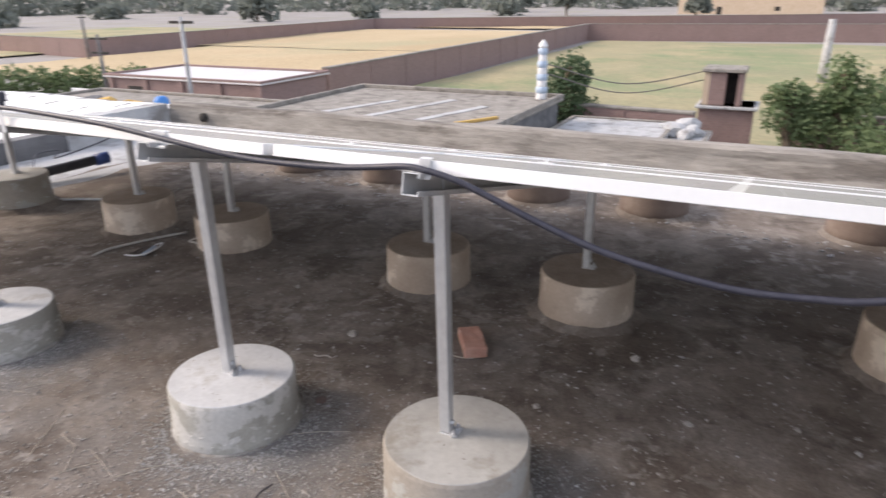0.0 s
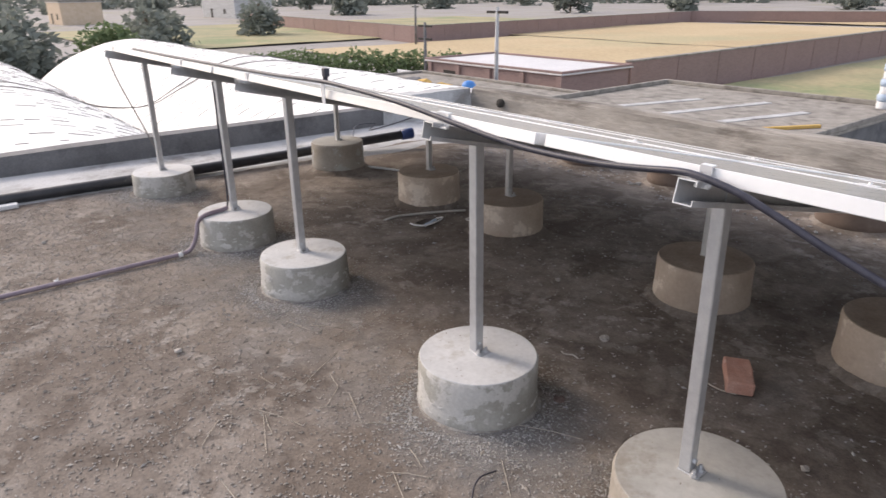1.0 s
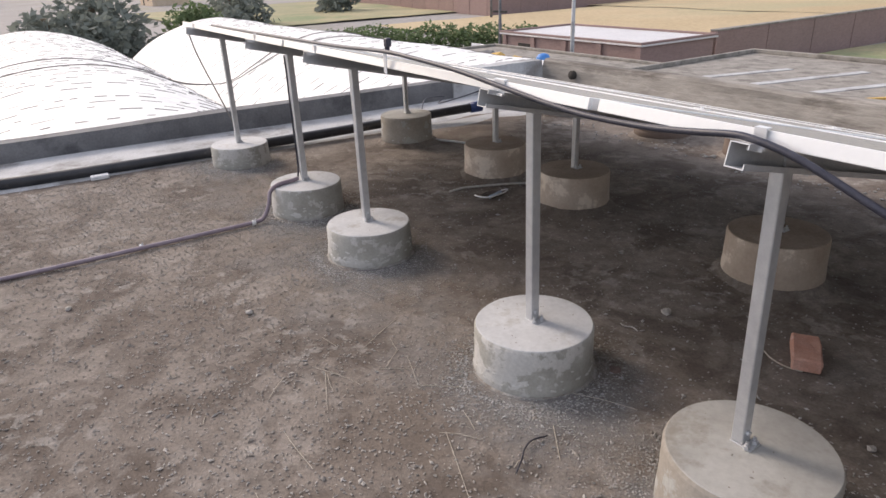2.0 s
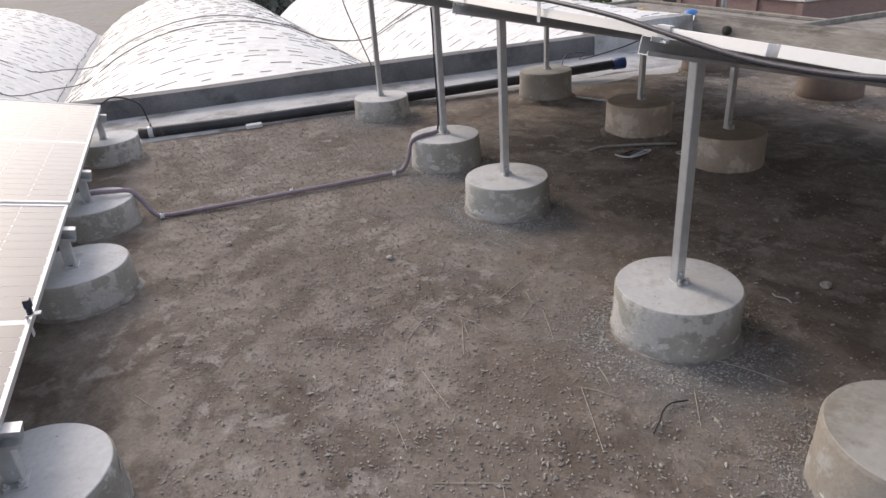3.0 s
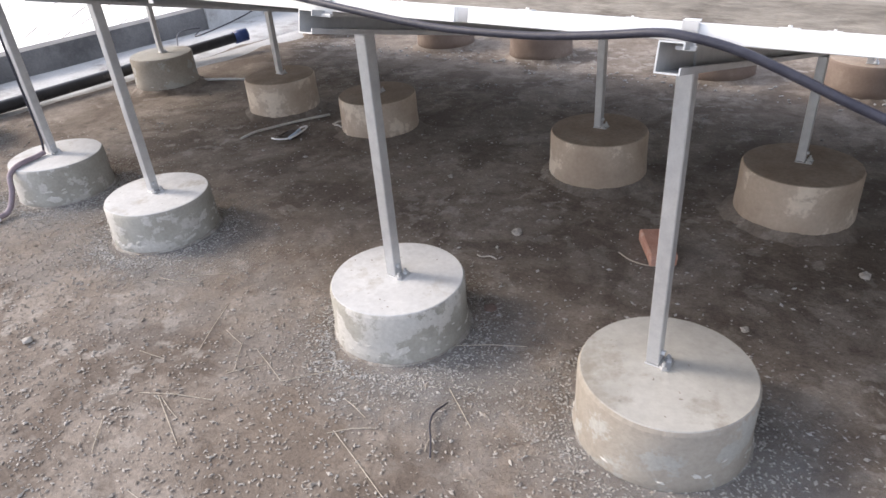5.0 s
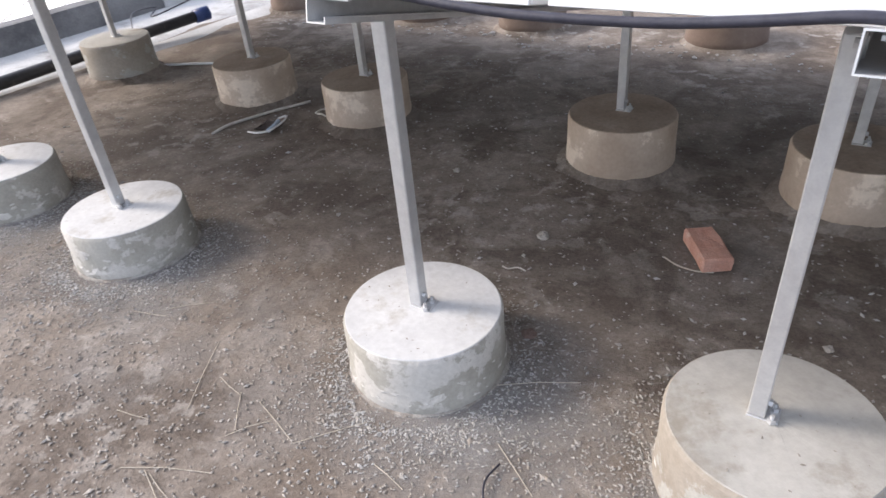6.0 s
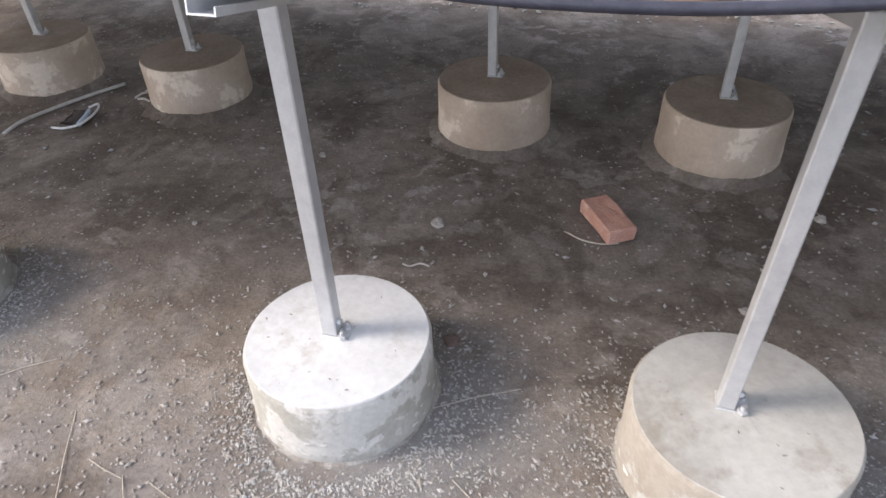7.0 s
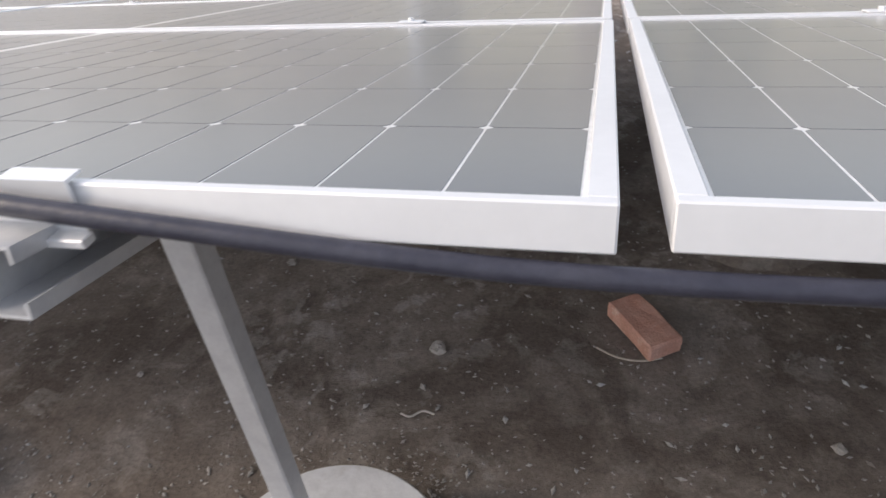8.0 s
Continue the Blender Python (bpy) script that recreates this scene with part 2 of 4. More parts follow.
M_BAG = mat("dark_plastic_film", (0.15, 0.125, 0.115), (0.22, 0.19, 0.175), 14, 0.8, bump=0.3, spec=0.2)
M_TWIG = mat("dry_straw", (0.44, 0.40, 0.33), (0.57, 0.52, 0.45), 30, 0.9, bump=0.1)
M_STONE = mat("pebble", (0.31, 0.29, 0.26), (0.48, 0.45, 0.42), 30, 0.9, bump=0.3, fine=160)
M_PALE_RUBBLE = mat("pale_rubble", (0.34, 0.335, 0.33), (0.50, 0.495, 0.485), 30, 0.9, bump=0.3, fine=160)
M_CLOD = mat("dry_clod", (0.26, 0.232, 0.203), (0.35, 0.318, 0.285), 25, 0.95, bump=0.3, fine=160)
M_TARP = mat("white_tarpaulin", (0.82, 0.815, 0.80), (0.87, 0.865, 0.85), 0.7, 0.6, bump=0.25, fine=6, c3=(0.74, 0.72, 0.69), spots=0.6, cover=0.6)
M_ROPE = mat("dark_rope", (0.15, 0.135, 0.125), (0.22, 0.205, 0.19), 30, 0.9, bump=0.1)
# earth, wheat and brick below are paled in base colour for the haze
M_SOIL = mat("bare_earth", (0.28, 0.26, 0.245), (0.35, 0.33, 0.315), 0.08, 0.95, bump=0.3, fine=1.5, c3=(0.30, 0.285, 0.22), spots=0.05, cover=0.52)
M_WHEAT = mat("ripe_wheat", (0.45, 0.345, 0.20), (0.53, 0.42, 0.26), 0.05, 0.95, bump=0.4, fine=2.5, c3=(0.41, 0.365, 0.22), spots=0.03, cover=0.56)
M_GRASS = mat("dry_grass", (0.27, 0.265, 0.15), (0.40, 0.34, 0.20), 0.12, 0.95, bump=0.4, fine=2.5, c3=(0.22, 0.26, 0.13), spots=0.09, cover=0.5)
M_BWALL = brick_mat("brick_wall", (0.24, 0.162, 0.147), (0.31, 0.212, 0.195), (0.27, 0.23, 0.21))
M_TIN = mat("white_sheet_roof", (0.62, 0.60, 0.60), (0.70, 0.68, 0.68), 0.8, 0.5, 0.1, bump=0.1, fine=8)
M_LEAF = mat("leaf_green", (0.13, 0.19, 0.085), (0.20, 0.255, 0.125), 2.0, 0.7, bump=0.0)
M_LEAF_D = mat("leaf_dark", (0.075, 0.125, 0.06), (0.115, 0.165, 0.085), 2.0, 0.7, bump=0.0)
# far leaves paled and greyed to stand in for haze
M_LEAF_F = mat("leaf_hazed", (0.19, 0.215, 0.19), (0.25, 0.275, 0.24), 0.3, 0.8, bump=0.0)
for m in (M_LEAF, M_LEAF_D, M_LEAF_F):  # thin leaves let light through
    n, l = m.node_tree.nodes, m.node_tree.links
    thin, both = n.new("ShaderNodeBsdfTranslucent"), n.new("ShaderNodeMixShader")
    l.new(n["Principled BSDF"].inputs["Base Color"].links[0].from_socket, thin.inputs["Color"])
    both.inputs[0].default_value = 0.35
    l.new(n["Principled BSDF"].outputs[0], both.inputs[1]); l.new(thin.outputs[0], both.inputs[2])
    l.new(both.outputs[0], n["Material Output"].inputs["Surface"])
M_BARK = mat("bark", (0.12, 0.09, 0.06), (0.18, 0.14, 0.1), 8, 0.95, bump=0.5)
M_CREAM = mat("cream_plaster", (0.56, 0.44, 0.32), (0.64, 0.52, 0.40), 1.5, 0.9, bump=0.2)
M_WHITE = mat("white_paint", (0.72, 0.73, 0.75), (0.8, 0.8, 0.8), 4, 0.6, bump=0.1)
M_BLUEP = mat("pale_blue_paint", (0.42, 0.52, 0.66), (0.5, 0.6, 0.72), 4, 0.6, bump=0.1)
M_YELLOW = mat("yellow_cloth", (0.60, 0.38, 0.10), (0.7, 0.46, 0.16), 5, 0.9, bump=0.4)
# near-black for shade inside openings and niche; also drain pipe end and cross arms
M_DARK = mat("dark_void", (0.03, 0.028, 0.026), (0.05, 0.045, 0.04), 5, 0.95, bump=0.1)


# ---- mesh helpers ----
def part(name, bm, material, parent=None, label="", smooth=False):
    me = bpy.data.meshes.new(name)
    bm.to_mesh(me)
    bm.free()
    me.materials.append(material)
    if smooth:
        me.polygons.foreach_set("use_smooth", [True] * len(me.polygons))
    ob = new(name, me)
    if parent:
        ob.parent = parent
    if label:
        ob["label"] = label
    return ob


def hull(name, m=None):
    e = new(name)
    e.empty_display_size = 0.1
    if m:
        e.matrix_basis = m
    return e


def box(bm, x0, x1, y0, y1, z0, z1, bevel=0.0):
    vs = bmesh.ops.create_cube(bm, size=1)["verts"]
    for v in vs:
        v.co = Vector((x0 + (v.co.x + 0.5) * (x1 - x0), y0 + (v.co.y + 0.5) * (y1 - y0), z0 + (v.co.z + 0.5) * (z1 - z0)))
    if bevel:
        es = list({e for v in vs for e in v.link_edges})
        bmesh.ops.bevel(bm, geom=es, offset=bevel, segments=1, affect="EDGES")
    return bm


def tube(bm, pts, r, n=8, cap=True):
    """A round tube along a line of points."""
    pts = [Vector(p) for p in pts]
    rings, up = [], Vector((0, 0, 1))
    for i, p in enumerate(pts):
        d = (pts[min(i + 1, len(pts) - 1)] - pts[max(i - 1, 0)]).normalized()
        if abs(d.dot(up)) > 0.98:
            up = Vector((0, 1, 0))
        a = d.cross(up).normalized()
        b = a.cross(d).normalized()
        up = b
        rings.append([bm.verts.new(p + r * (math.cos(2 * math.pi * k / n) * a + math.sin(2 * math.pi * k / n) * b)) for k in range(n)])
    for q, w in zip(rings, rings[1:]):
        for k in range(n):
            bm.faces.new((q[k], q[(k + 1) % n], w[(k + 1) % n], w[k]))
    if cap:
        bm.faces.new(rings[0][::-1])
        bm.faces.new(rings[-1])
    return bm


def spline(pts, per=8):
    """Catmull-Rom through the points."""
    p = [Vector(q) for q in pts]
    p = [2 * p[0] - p[1]] + p + [2 * p[-1] - p[-2]]
    out = []
    for i in range(1, len(p) - 2):
        for k in range(per):
            t = k / per
            a, b, c, d = p[i - 1], p[i], p[i + 1], p[i + 2]
            out.append(0.5 * (2 * b + (c - a) * t + (2 * a - 5 * b + 4 * c - d) * t * t + (3 * b - a - 3 * c + d) * t ** 3))
    return out + [p[-2]]


def lathe(bm, prof, n=48, wob=0.0, seed=0.0):
    rings = []
    for r, z in prof:
        ring = []
        for k in range(n):
            a = 2 * math.pi * k / n
            w = 1 + wob * noise.noise((math.cos(a) * 1.7 + seed, math.sin(a) * 1.7, z * 6 + seed))
            ring.append(bm.verts.new((r * w * math.cos(a), r * w * math.sin(a), z + wob * 0.1 * noise.noise((3 * math.cos(a), 3 * math.sin(a), seed)))))
        rings.append(ring)
    for q, w in zip(rings, rings[1:]):
        for k in range(n):
            bm.faces.new((q[k], q[(k + 1) % n], w[(k + 1) % n], w[k]))
    bm.faces.new(rings[0][::-1])
    bm.faces.new(rings[-1])
    return bm


def sheet(bm, x0, x1, y0, y1, nx, ny, f):
    g = [[bm.verts.new((x0 + (x1 - x0) * i / nx, y0 + (y1 - y0) * j / ny, f(x0 + (x1 - x0) * i / nx, y0 + (y1 - y0) * j / ny))) for j in range(ny + 1)] for i in range(nx + 1)]
    for i in range(nx):
        for j in range(ny):
            bm.faces.new((g[i][j], g[i + 1][j], g[i + 1][j + 1], g[i][j + 1]))
    return bm


# ---- the roof ----
GROUND = -4.2                          # in the yard's own plan, see the end of the file
WX, NY = -6.83, 6.99                  # inner faces of the west and north parapets
def fall(y):
    """The roof's fall towards the north."""
    t = min(1.0, max(0.0, (y - 0.9) / 3.2))
    return -0.045 * t * t * (3 - 2 * t)


def floor_z(x, y):
    return fall(y) + 0.012 * noise.noise((x * 0.9, y * 0.9, 0)) + 0.005 * noise.noise((x * 4, y * 4, 3)) - 0.004


bm = bmesh.new()
box(bm, WX - 0.25, 9.0, -6.0, NY + 0.25, -0.3, -0.07)
sheet(bm, WX, 9.0, -6.0, NY, 124, 104, floor_z)
tagged(part("floor", bm, M_DIRT, smooth=True), "brown dirt-covered flat concrete roof with gravel", "roof floor", kind="structure")
bm = bmesh.new()
box(bm, WX - 0.2, 8.9, -5.9, NY + 0.2, -4.55, -0.3)
tagged(part("wall_south", bm, M_CEMENT), "plain cement walls of the building under the roof", "wall", kind="structure")

bm = bmesh.new()
sheet(bm, WX, WX + 1.13, -6.0, NY, 14, 120, lambda x, y: fall(y) + 0.012 + 0.006 * noise.noise((x * 3, y * 2, 1)) - (0.03 if x > WX + 1.10 else 0) - 0.02 * max(0.0, noise.noise((x * 2, y * 1.3, 9)) + (x - WX - 0.95) * 3))
tagged(part("trim", bm, M_STRIP, smooth=True), "pale cement drainage strip along the parapet", "cement strip", kind="structure")


bm = bmesh.new()
sheet(bm, WX + 1.14, -5.3, 4.0, NY, 12, 40, lambda x, y: fall(y) + 0.014 + 0.006 * noise.noise((x * 3, y * 2, 1)) - 0.035 * max(0.0, noise.noise((x * 2.5, y * 1.6, 4)) * 0.8 + (x + 5.56) * 3.2 + max(0.0, 4.6 - y) * 1.2))
tagged(part("trim_corner", bm, M_STRIP, smooth=True), "pale cement drainage apron in the roof's corner", "cement strip", kind="structure")


def parapet(name, x0, x1, y0, y1, z1, label, material, along_x):
    bm = bmesh.new()
    n = 90
    prof_n = 5
    rows = []
    for i in range(n + 1):
        t = i / n
        w = 0.012 * noise.noise((t * 23, 0.3, 5)) + 0.02 * noise.noise((t * 7, 2.3, 5))
        if along_x:
            x = x0 + (x1 - x0) * t
            sec = [(x, y0 + w * 0.4, -0.1), (x, y0 + w, z1 * 0.5), (x, y0 + 0.015 + w, z1 + w * 0.5), (x, y1 - 0.015, z1 + w * 0.7), (x, y1, z1 - 0.03), (x, y1, -0.3)]
        else:
            y = y0 + (y1 - y0) * t
            sec = [(x1 + w * 0.4, y, -0.1), (x1 + w, y, z1 * 0.5), (x1 - 0.015 + w, y, z1 + w * 0.5), (x0 + 0.015, y, z1 + w * 0.7), (x0, y, z1 - 0.03), (x0, y, -0.3)]
        rows.append([bm.verts.new(p) for p in sec])
    for q, r in zip(rows, rows[1:]):
        for k in range(len(q) - 1):
            bm.faces.new((q[k], r[k], r[k + 1], q[k + 1]))
    bm.faces.new(rows[0]); bm.faces.new(rows[-1][::-1])
    bmesh.ops.recalc_face_normals(bm, faces=bm.faces)
    return tagged(part(name, bm, material), label, "parapet", kind="structure")


parapet("wall_west", WX - 0.25, WX, -6.0, NY + 0.25, 0.20, "low dark grey cement parapet at the roof's edge", M_CEMENT, False)


def worn_parapet(name, x0, x1, y0, label, material):
    """Rough hand-laid parapet: a crumbling ledge, an eroded face, and a rounded top with a paler rim."""
    prof = ((-0.26, -0.10), (-0.22, 0.0), (-0.14, 0.03), (-0.09, 0.04), (-0.03, 0.13), (0.0, 0.22), (0.015, 0.285), (0.05, 0.315), (0.12, 0.322), (0.19, 0.315), (0.235, 0.285), (0.25, 0.15), (0.25, -0.30))
    rough = (0.0, 0.05, 0.05, 0.035, 0.03, 0.025, 0.018, 0.014, 0.012, 0.014, 0.012, 0.0, 0.0)
    bm, n = bmesh.new(), 340
    rows = []
    for i in range(n + 1):
        x = x0 + (x1 - x0) * i / n
        ledge = min(1.0, max(0.05, (x + 5.9) / 0.7))   # no rubble in the drained corner
        sag = 0.018 * noise.noise((x * 0.8, 3.1, 0.0))
        row = []
        for k, ((dy, z), q) in enumerate(zip(prof, rough)):
            a = noise.noise((x * 1.3, k * 3.7, 1.0)) + 0.3 * noise.noise((x * 4.2, k * 5.3, 5.0)) + 0.12 * noise.noise((x * 19, k * 7.1, 9.0))
            b = noise.noise((x * 1.7, k * 4.1, 12.0)) + 0.2 * noise.noise((x * 9, k * 6.1, 15.0))
            row.append(bm.verts.new((x, y0 + (dy * ledge if dy < 0 else dy) + q * a * ledge, z + (sag if 3 < k < 11 else 0.0) + q * 0.6 * b)))
        rows.append(row)
    for q, r in zip(rows, rows[1:]):
        for k in range(len(q) - 1):
            bm.faces.new((q[k], r[k], r[k + 1], q[k + 1]))
    bm.faces.new(rows[0]); bm.faces.new(rows[-1][::-1])
    bmesh.ops.recalc_face_normals(bm, faces=bm.faces)
    return tagged(part(name, bm, material), label, "parapet", kind="structure")


worn_parapet("wall_north", WX, 9.0, NY, "weathered crumbling concrete parapet with dark stains", M_WORN)

parapet("wall_west_corner", WX - 0.26, WX + 0.012, 5.45, NY - 0.004, 0.31, "raised pale cement end of the parapet at the roof's corner", M_STRIP, False)
bm = bmesh.new()
tube(bm, [(-6.19, NY - 0.05, 0.165), (-6.19, NY + 0.2, 0.155)], 0.058, 14)
tagged(part("drain_hole", bm, M_DARK, smooth=True), "dark drain pipe end in the parapet corner", "drain pipe")

# ---- pedestals, posts and beams ----
PED_H = 0.20
TILT = radians(12.9)
CT, ST = math.cos(TILT), math.sin(TILT)
FRONT_Y, FRONT_Z = 1.967, 1.186        # lower front edge of the upper array
R_PED = 0.252


def pedestal(x, y, h, material, seed, label, r=R_PED):
    """A cast concrete cylinder with a thin skim on its top."""
    e = hull("concrete_pedestal", pose(x, y, 0, 0, 0, 40 * seed))
    bm = bmesh.new()
    lathe(bm, [(r + 0.006, -0.07), (r + 0.004, 0.02), (r + 0.001, 0.05), (r, h * 0.5), (r - 0.001, h - 0.014), (r - 0.006, h - 0.003)], 56, 0.008, seed)
    ob = part("body", bm, M_CONC_WARM if material is M_CONC and r != R_PED else material, e, smooth=True)
    for q in ob.data.polygons:
        q.use_smooth = abs(q.normal.z) < 0.35
    bm = bmesh.new()
    lathe(bm, [(r - 0.0062, h - 0.004), (r - 0.009, h), (r * 0.6, h + 0.002), (0.02, h + 0.003)], 56, 0.008, seed)
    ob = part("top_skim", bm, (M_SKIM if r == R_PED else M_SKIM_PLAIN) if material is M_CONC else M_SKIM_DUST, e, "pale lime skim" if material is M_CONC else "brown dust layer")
    if material is M_CONC:
        g = random.Random(int(seed * 10))
        bm = bmesh.new()
        def skin(a, z):
            rb = r + (0.004 if z < 0.02 else 0.004 - 0.1 * (z - 0.02) if z < 0.05 else 0.001)
            return rb * (1 + 0.008 * noise.noise((math.cos(a) * 1.7 + seed, math.sin(a) * 1.7, z * 6 + seed)))

        for _ in range(60 if r == R_PED else 16):
            a, z, w = g.uniform(0, 6.28), abs(g.gauss(0.02, 0.04)) + 0.01, g.uniform(0.004, 0.013) * (2.2 if g.random() < 0.2 else 1)
            ring, turn = [], g.uniform(-0.5, 0.5)
            for k in range(11):
                t = 2 * math.pi * k / 11
                q = w * g.uniform(0.45, 1.3)
                u, v = 1.5 * q * math.cos(t), 0.6 * q * math.sin(t)
                aa, zz = a + (u - turn * v) / r, min(h - 0.02, max(0.004, z + v + turn * u))
                ring.append(bm.verts.new(((skin(aa, zz) + 0.0012) * math.cos(aa), (skin(aa, zz) + 0.0012) * math.sin(aa), zz)))
            z = max(0.006, min(h - 0.02, z))
            c = bm.verts.new(((skin(a, z) + 0.003) * math.cos(a), (skin(a, z) + 0.003) * math.sin(a), z))
            for k in range(11):
                bm.faces.new((ring[k], ring[(k + 1) % 11], c))
        tagged(part("flaking_lime", bm, M_CHIP, e, "pale flaking lime near the base"), kind="stuff")
        bm = bmesh.new()
        for _ in range(18):
            a, q, w, t0 = g.uniform(0, 6.28), (r - 0.03) * math.sqrt(g.uniform(0.06, 1)), g.uniform(0.001, 0.004), g.uniform(0, 3.1)
            ring = []
            for k in range(7):
                t = 2 * math.pi * k / 7
                u, v = 1.8 * w * g.uniform(0.5, 1.2) * math.cos(t), w * g.uniform(0.4, 1.0) * math.sin(t)
                ring.append(bm.verts.new((q * math.cos(a) + u * math.cos(t0) - v * math.sin(t0), q * math.sin(a) + u * math.sin(t0) + v * math.cos(t0), h + 0.0042)))
            bm.faces.new(ring)
        tagged(part("chipped_plaster", bm, M_PIT, e, "small dark chips in the skim"), kind="stuff")
    return tagged(e, label, "concrete pedestal", "pedestals of the solar arrays")


def under(y):
    """Height of the beams' underside at y, upper array."""
    return FRONT_Z - 0.0015 - 0.0595 - (y - FRONT_Y) * math.tan(TILT)


def post(x, y, z0, z1, lean=0.0, half=0.024, tip=0.0):
    """lean: degrees towards -y; tip: degrees towards +x; half: half the tube's width."""
    e = hull("support_post", pose(x, y, z0, lean, tip, 0))
    h = z1 - z0
    bm = bmesh.new()
    box(bm, -half, half, -half, half, 0.006, h, 0.003)
    tube_part = part("post_tube", bm, M_GALV, e)
    bm = bmesh.new()
    box(bm, -half - 0.002, half + 0.03, -half - 0.002, half + 0.012, 0, 0.005, 0.001)
    plate = part("base_plate", bm, M_GALV, e, "flat steel base plate")
    for s in (-1, 1):
        bm = bmesh.new()
        bmesh.ops.create_cone(bm, segments=6, radius1=0.011, radius2=0.011, depth=0.012, cap_ends=True, matrix=Matrix.Translation((half + 0.015, 0.02 * s, 0.010)))
        bmesh.ops.create_cone(bm, segments=8, radius1=0.005, radius2=0.005, depth=0.02, cap_ends=True, matrix=Matrix.Translation((half + 0.015, 0.02 * s, 0.018)))
        part("anchor_bolt", bm, M_GALV, plate)
    bm = bmesh.new()
    bmesh.ops.create_cone(bm, segments=6, radius1=0.009, radius2=0.009, depth=0.012, cap_ends=True, matrix=pose(half + 0.003, 0, 0.045, 0, 90, 0))
    part("side_bolt", bm, M_GALV, tube_part)
    return tagged(e, "square galvanised steel post bolted to a concrete pedestal", "support post", "posts of the solar arrays")


def beam(x, y0, z_front, length, m=None):
    """C-channel beam along the slope, open to the east; y0, z_front: lower front end."""
    bm = bmesh.new()
    w, h, t, lip = 0.05, 0.06, 0.003, 0.014
    sec = [(0, 0), (w, 0), (w, lip), (w - t, lip), (w - t, t), (t, t), (t, h - t), (w - t, h - t), (w - t, h - lip), (w, h - lip), (w, h), (0, h)]
    a = [bm.verts.new((px - w / 2, 0, pz)) for px, pz in sec]
    b = [bm.verts.new((px - w / 2, length, pz)) for px, pz in sec]
    for k in range(12):
        bm.faces.new((a[k], b[k], b[(k + 1) % 12], a[(k + 1) % 12]))
    bm.faces.new(a); bm.faces.new(b[::-1])
    bmesh.ops.recalc_face_normals(bm, faces=bm.faces)
    e = hull("sloping_beam", pose(x, y0, z_front, -math.degrees(TILT), 0, 0))
    channel = part("channel", bm, M_GALV, e)
    for k in range(3):
        bm = bmesh.new()
        bmesh.ops.create_cone(bm, segments=6, radius1=0.009, radius2=0.009, depth=0.012, cap_ends=True, matrix=pose(-0.031, 0.19 + k * 1.55, 0.03, 0, 90, 0))
        part("bolt", bm, M_GALV, channel)
    return tagged(e, "galvanised steel channel beam sloping under the solar panels", "steel beam", "beams of the solar arrays")


GREY, DUSTY = "grey whitewashed round concrete pedestal with a chipped base", "dusty brown round concrete pedestal in the shade of the panels, tinted for low sun"
# last two entries of each row: unseen supports of the added fifth column
FX = (-5.445, -3.840, -2.845, -1.302, -0.293, 1.26, 2.24, 3.80, 4.80, 6.30)     # front row: pedestals, their heights, posts, beams
FH = (0.170, 0.197, 0.181, 0.193, 0.208, 0.20, 0.20, 0.20, 0.20, 0.20)
PX = (-5.470, -3.868, -2.873, -1.317, -0.333, 1.24, 2.22, 3.78, 4.78, 6.28)
WEB = (-5.470, -3.868, -2.873, -1.282, -0.316, 1.24, 2.22, 3.78, 4.78, 6.28)
BX = (-5.256, -3.765, -2.820, -1.250, -0.262, 1.30, 2.28, 3.84, 4.84, 6.34)     # second row
BH = (0.232, 0.218, 0.205, 0.212, 0.208, 0.21, 0.21, 0.21, 0.21, 0.21)
TX = (-5.30, -3.75, -2.72, -1.22, -0.23, 1.28, 2.25, 3.80, 4.80, 6.30)          # third row
LEAN = (0.2, 0.2, 0.3, 1.5, 2.2, 0.4, 0.4, 0.4, 0.4, 0.4)
for i, (fx, bx, tx) in enumerate(zip(FX, BX, TX)):
    pedestal(fx, 2.193, FH[i], M_CONC, i + 1.3, GREY, R_PED + 0.003 if i == 4 else R_PED)
    # the first stands in light: coloured bare grey, the shaded ones brown
    pedestal(bx, 3.84, BH[i], M_CONC if i == 0 else M_CONC_DUST_SUN, i + 9.7, GREY if i == 0 else DUSTY, R_PED + 0.004)
    pedestal(tx, 5.90, PED_H - 0.02, M_CONC_RED, i + 17.1, "reddish-brown dusty round concrete pedestal at the back of the array, darkened for shade", 0.27)
    post(PX[i], 2.197, FH[i] + 0.003, under(2.17) + (0.05 if i == 4 else 0.0), LEAN[i], 0.0195 if i == 4 else 0.021, 1.0 if i == 3 else 0.3)
    post(bx - 0.012, 3.856, BH[i] + 0.003, under(3.856) - 0.002, 0.0, 0.0195)
    post(tx, 5.72, PED_H - 0.017, under(5.72) - 0.002, 0.0, 0.0195)
    beam(WEB[i] + 0.025, 1.905, under(1.905), 4.0)

# the lower edge of the southern array
DY, SZ = -5.513, -0.047                # shift of the southern array
QX = (-5.43, -3.83, -2.86, -1.295, -0.29)
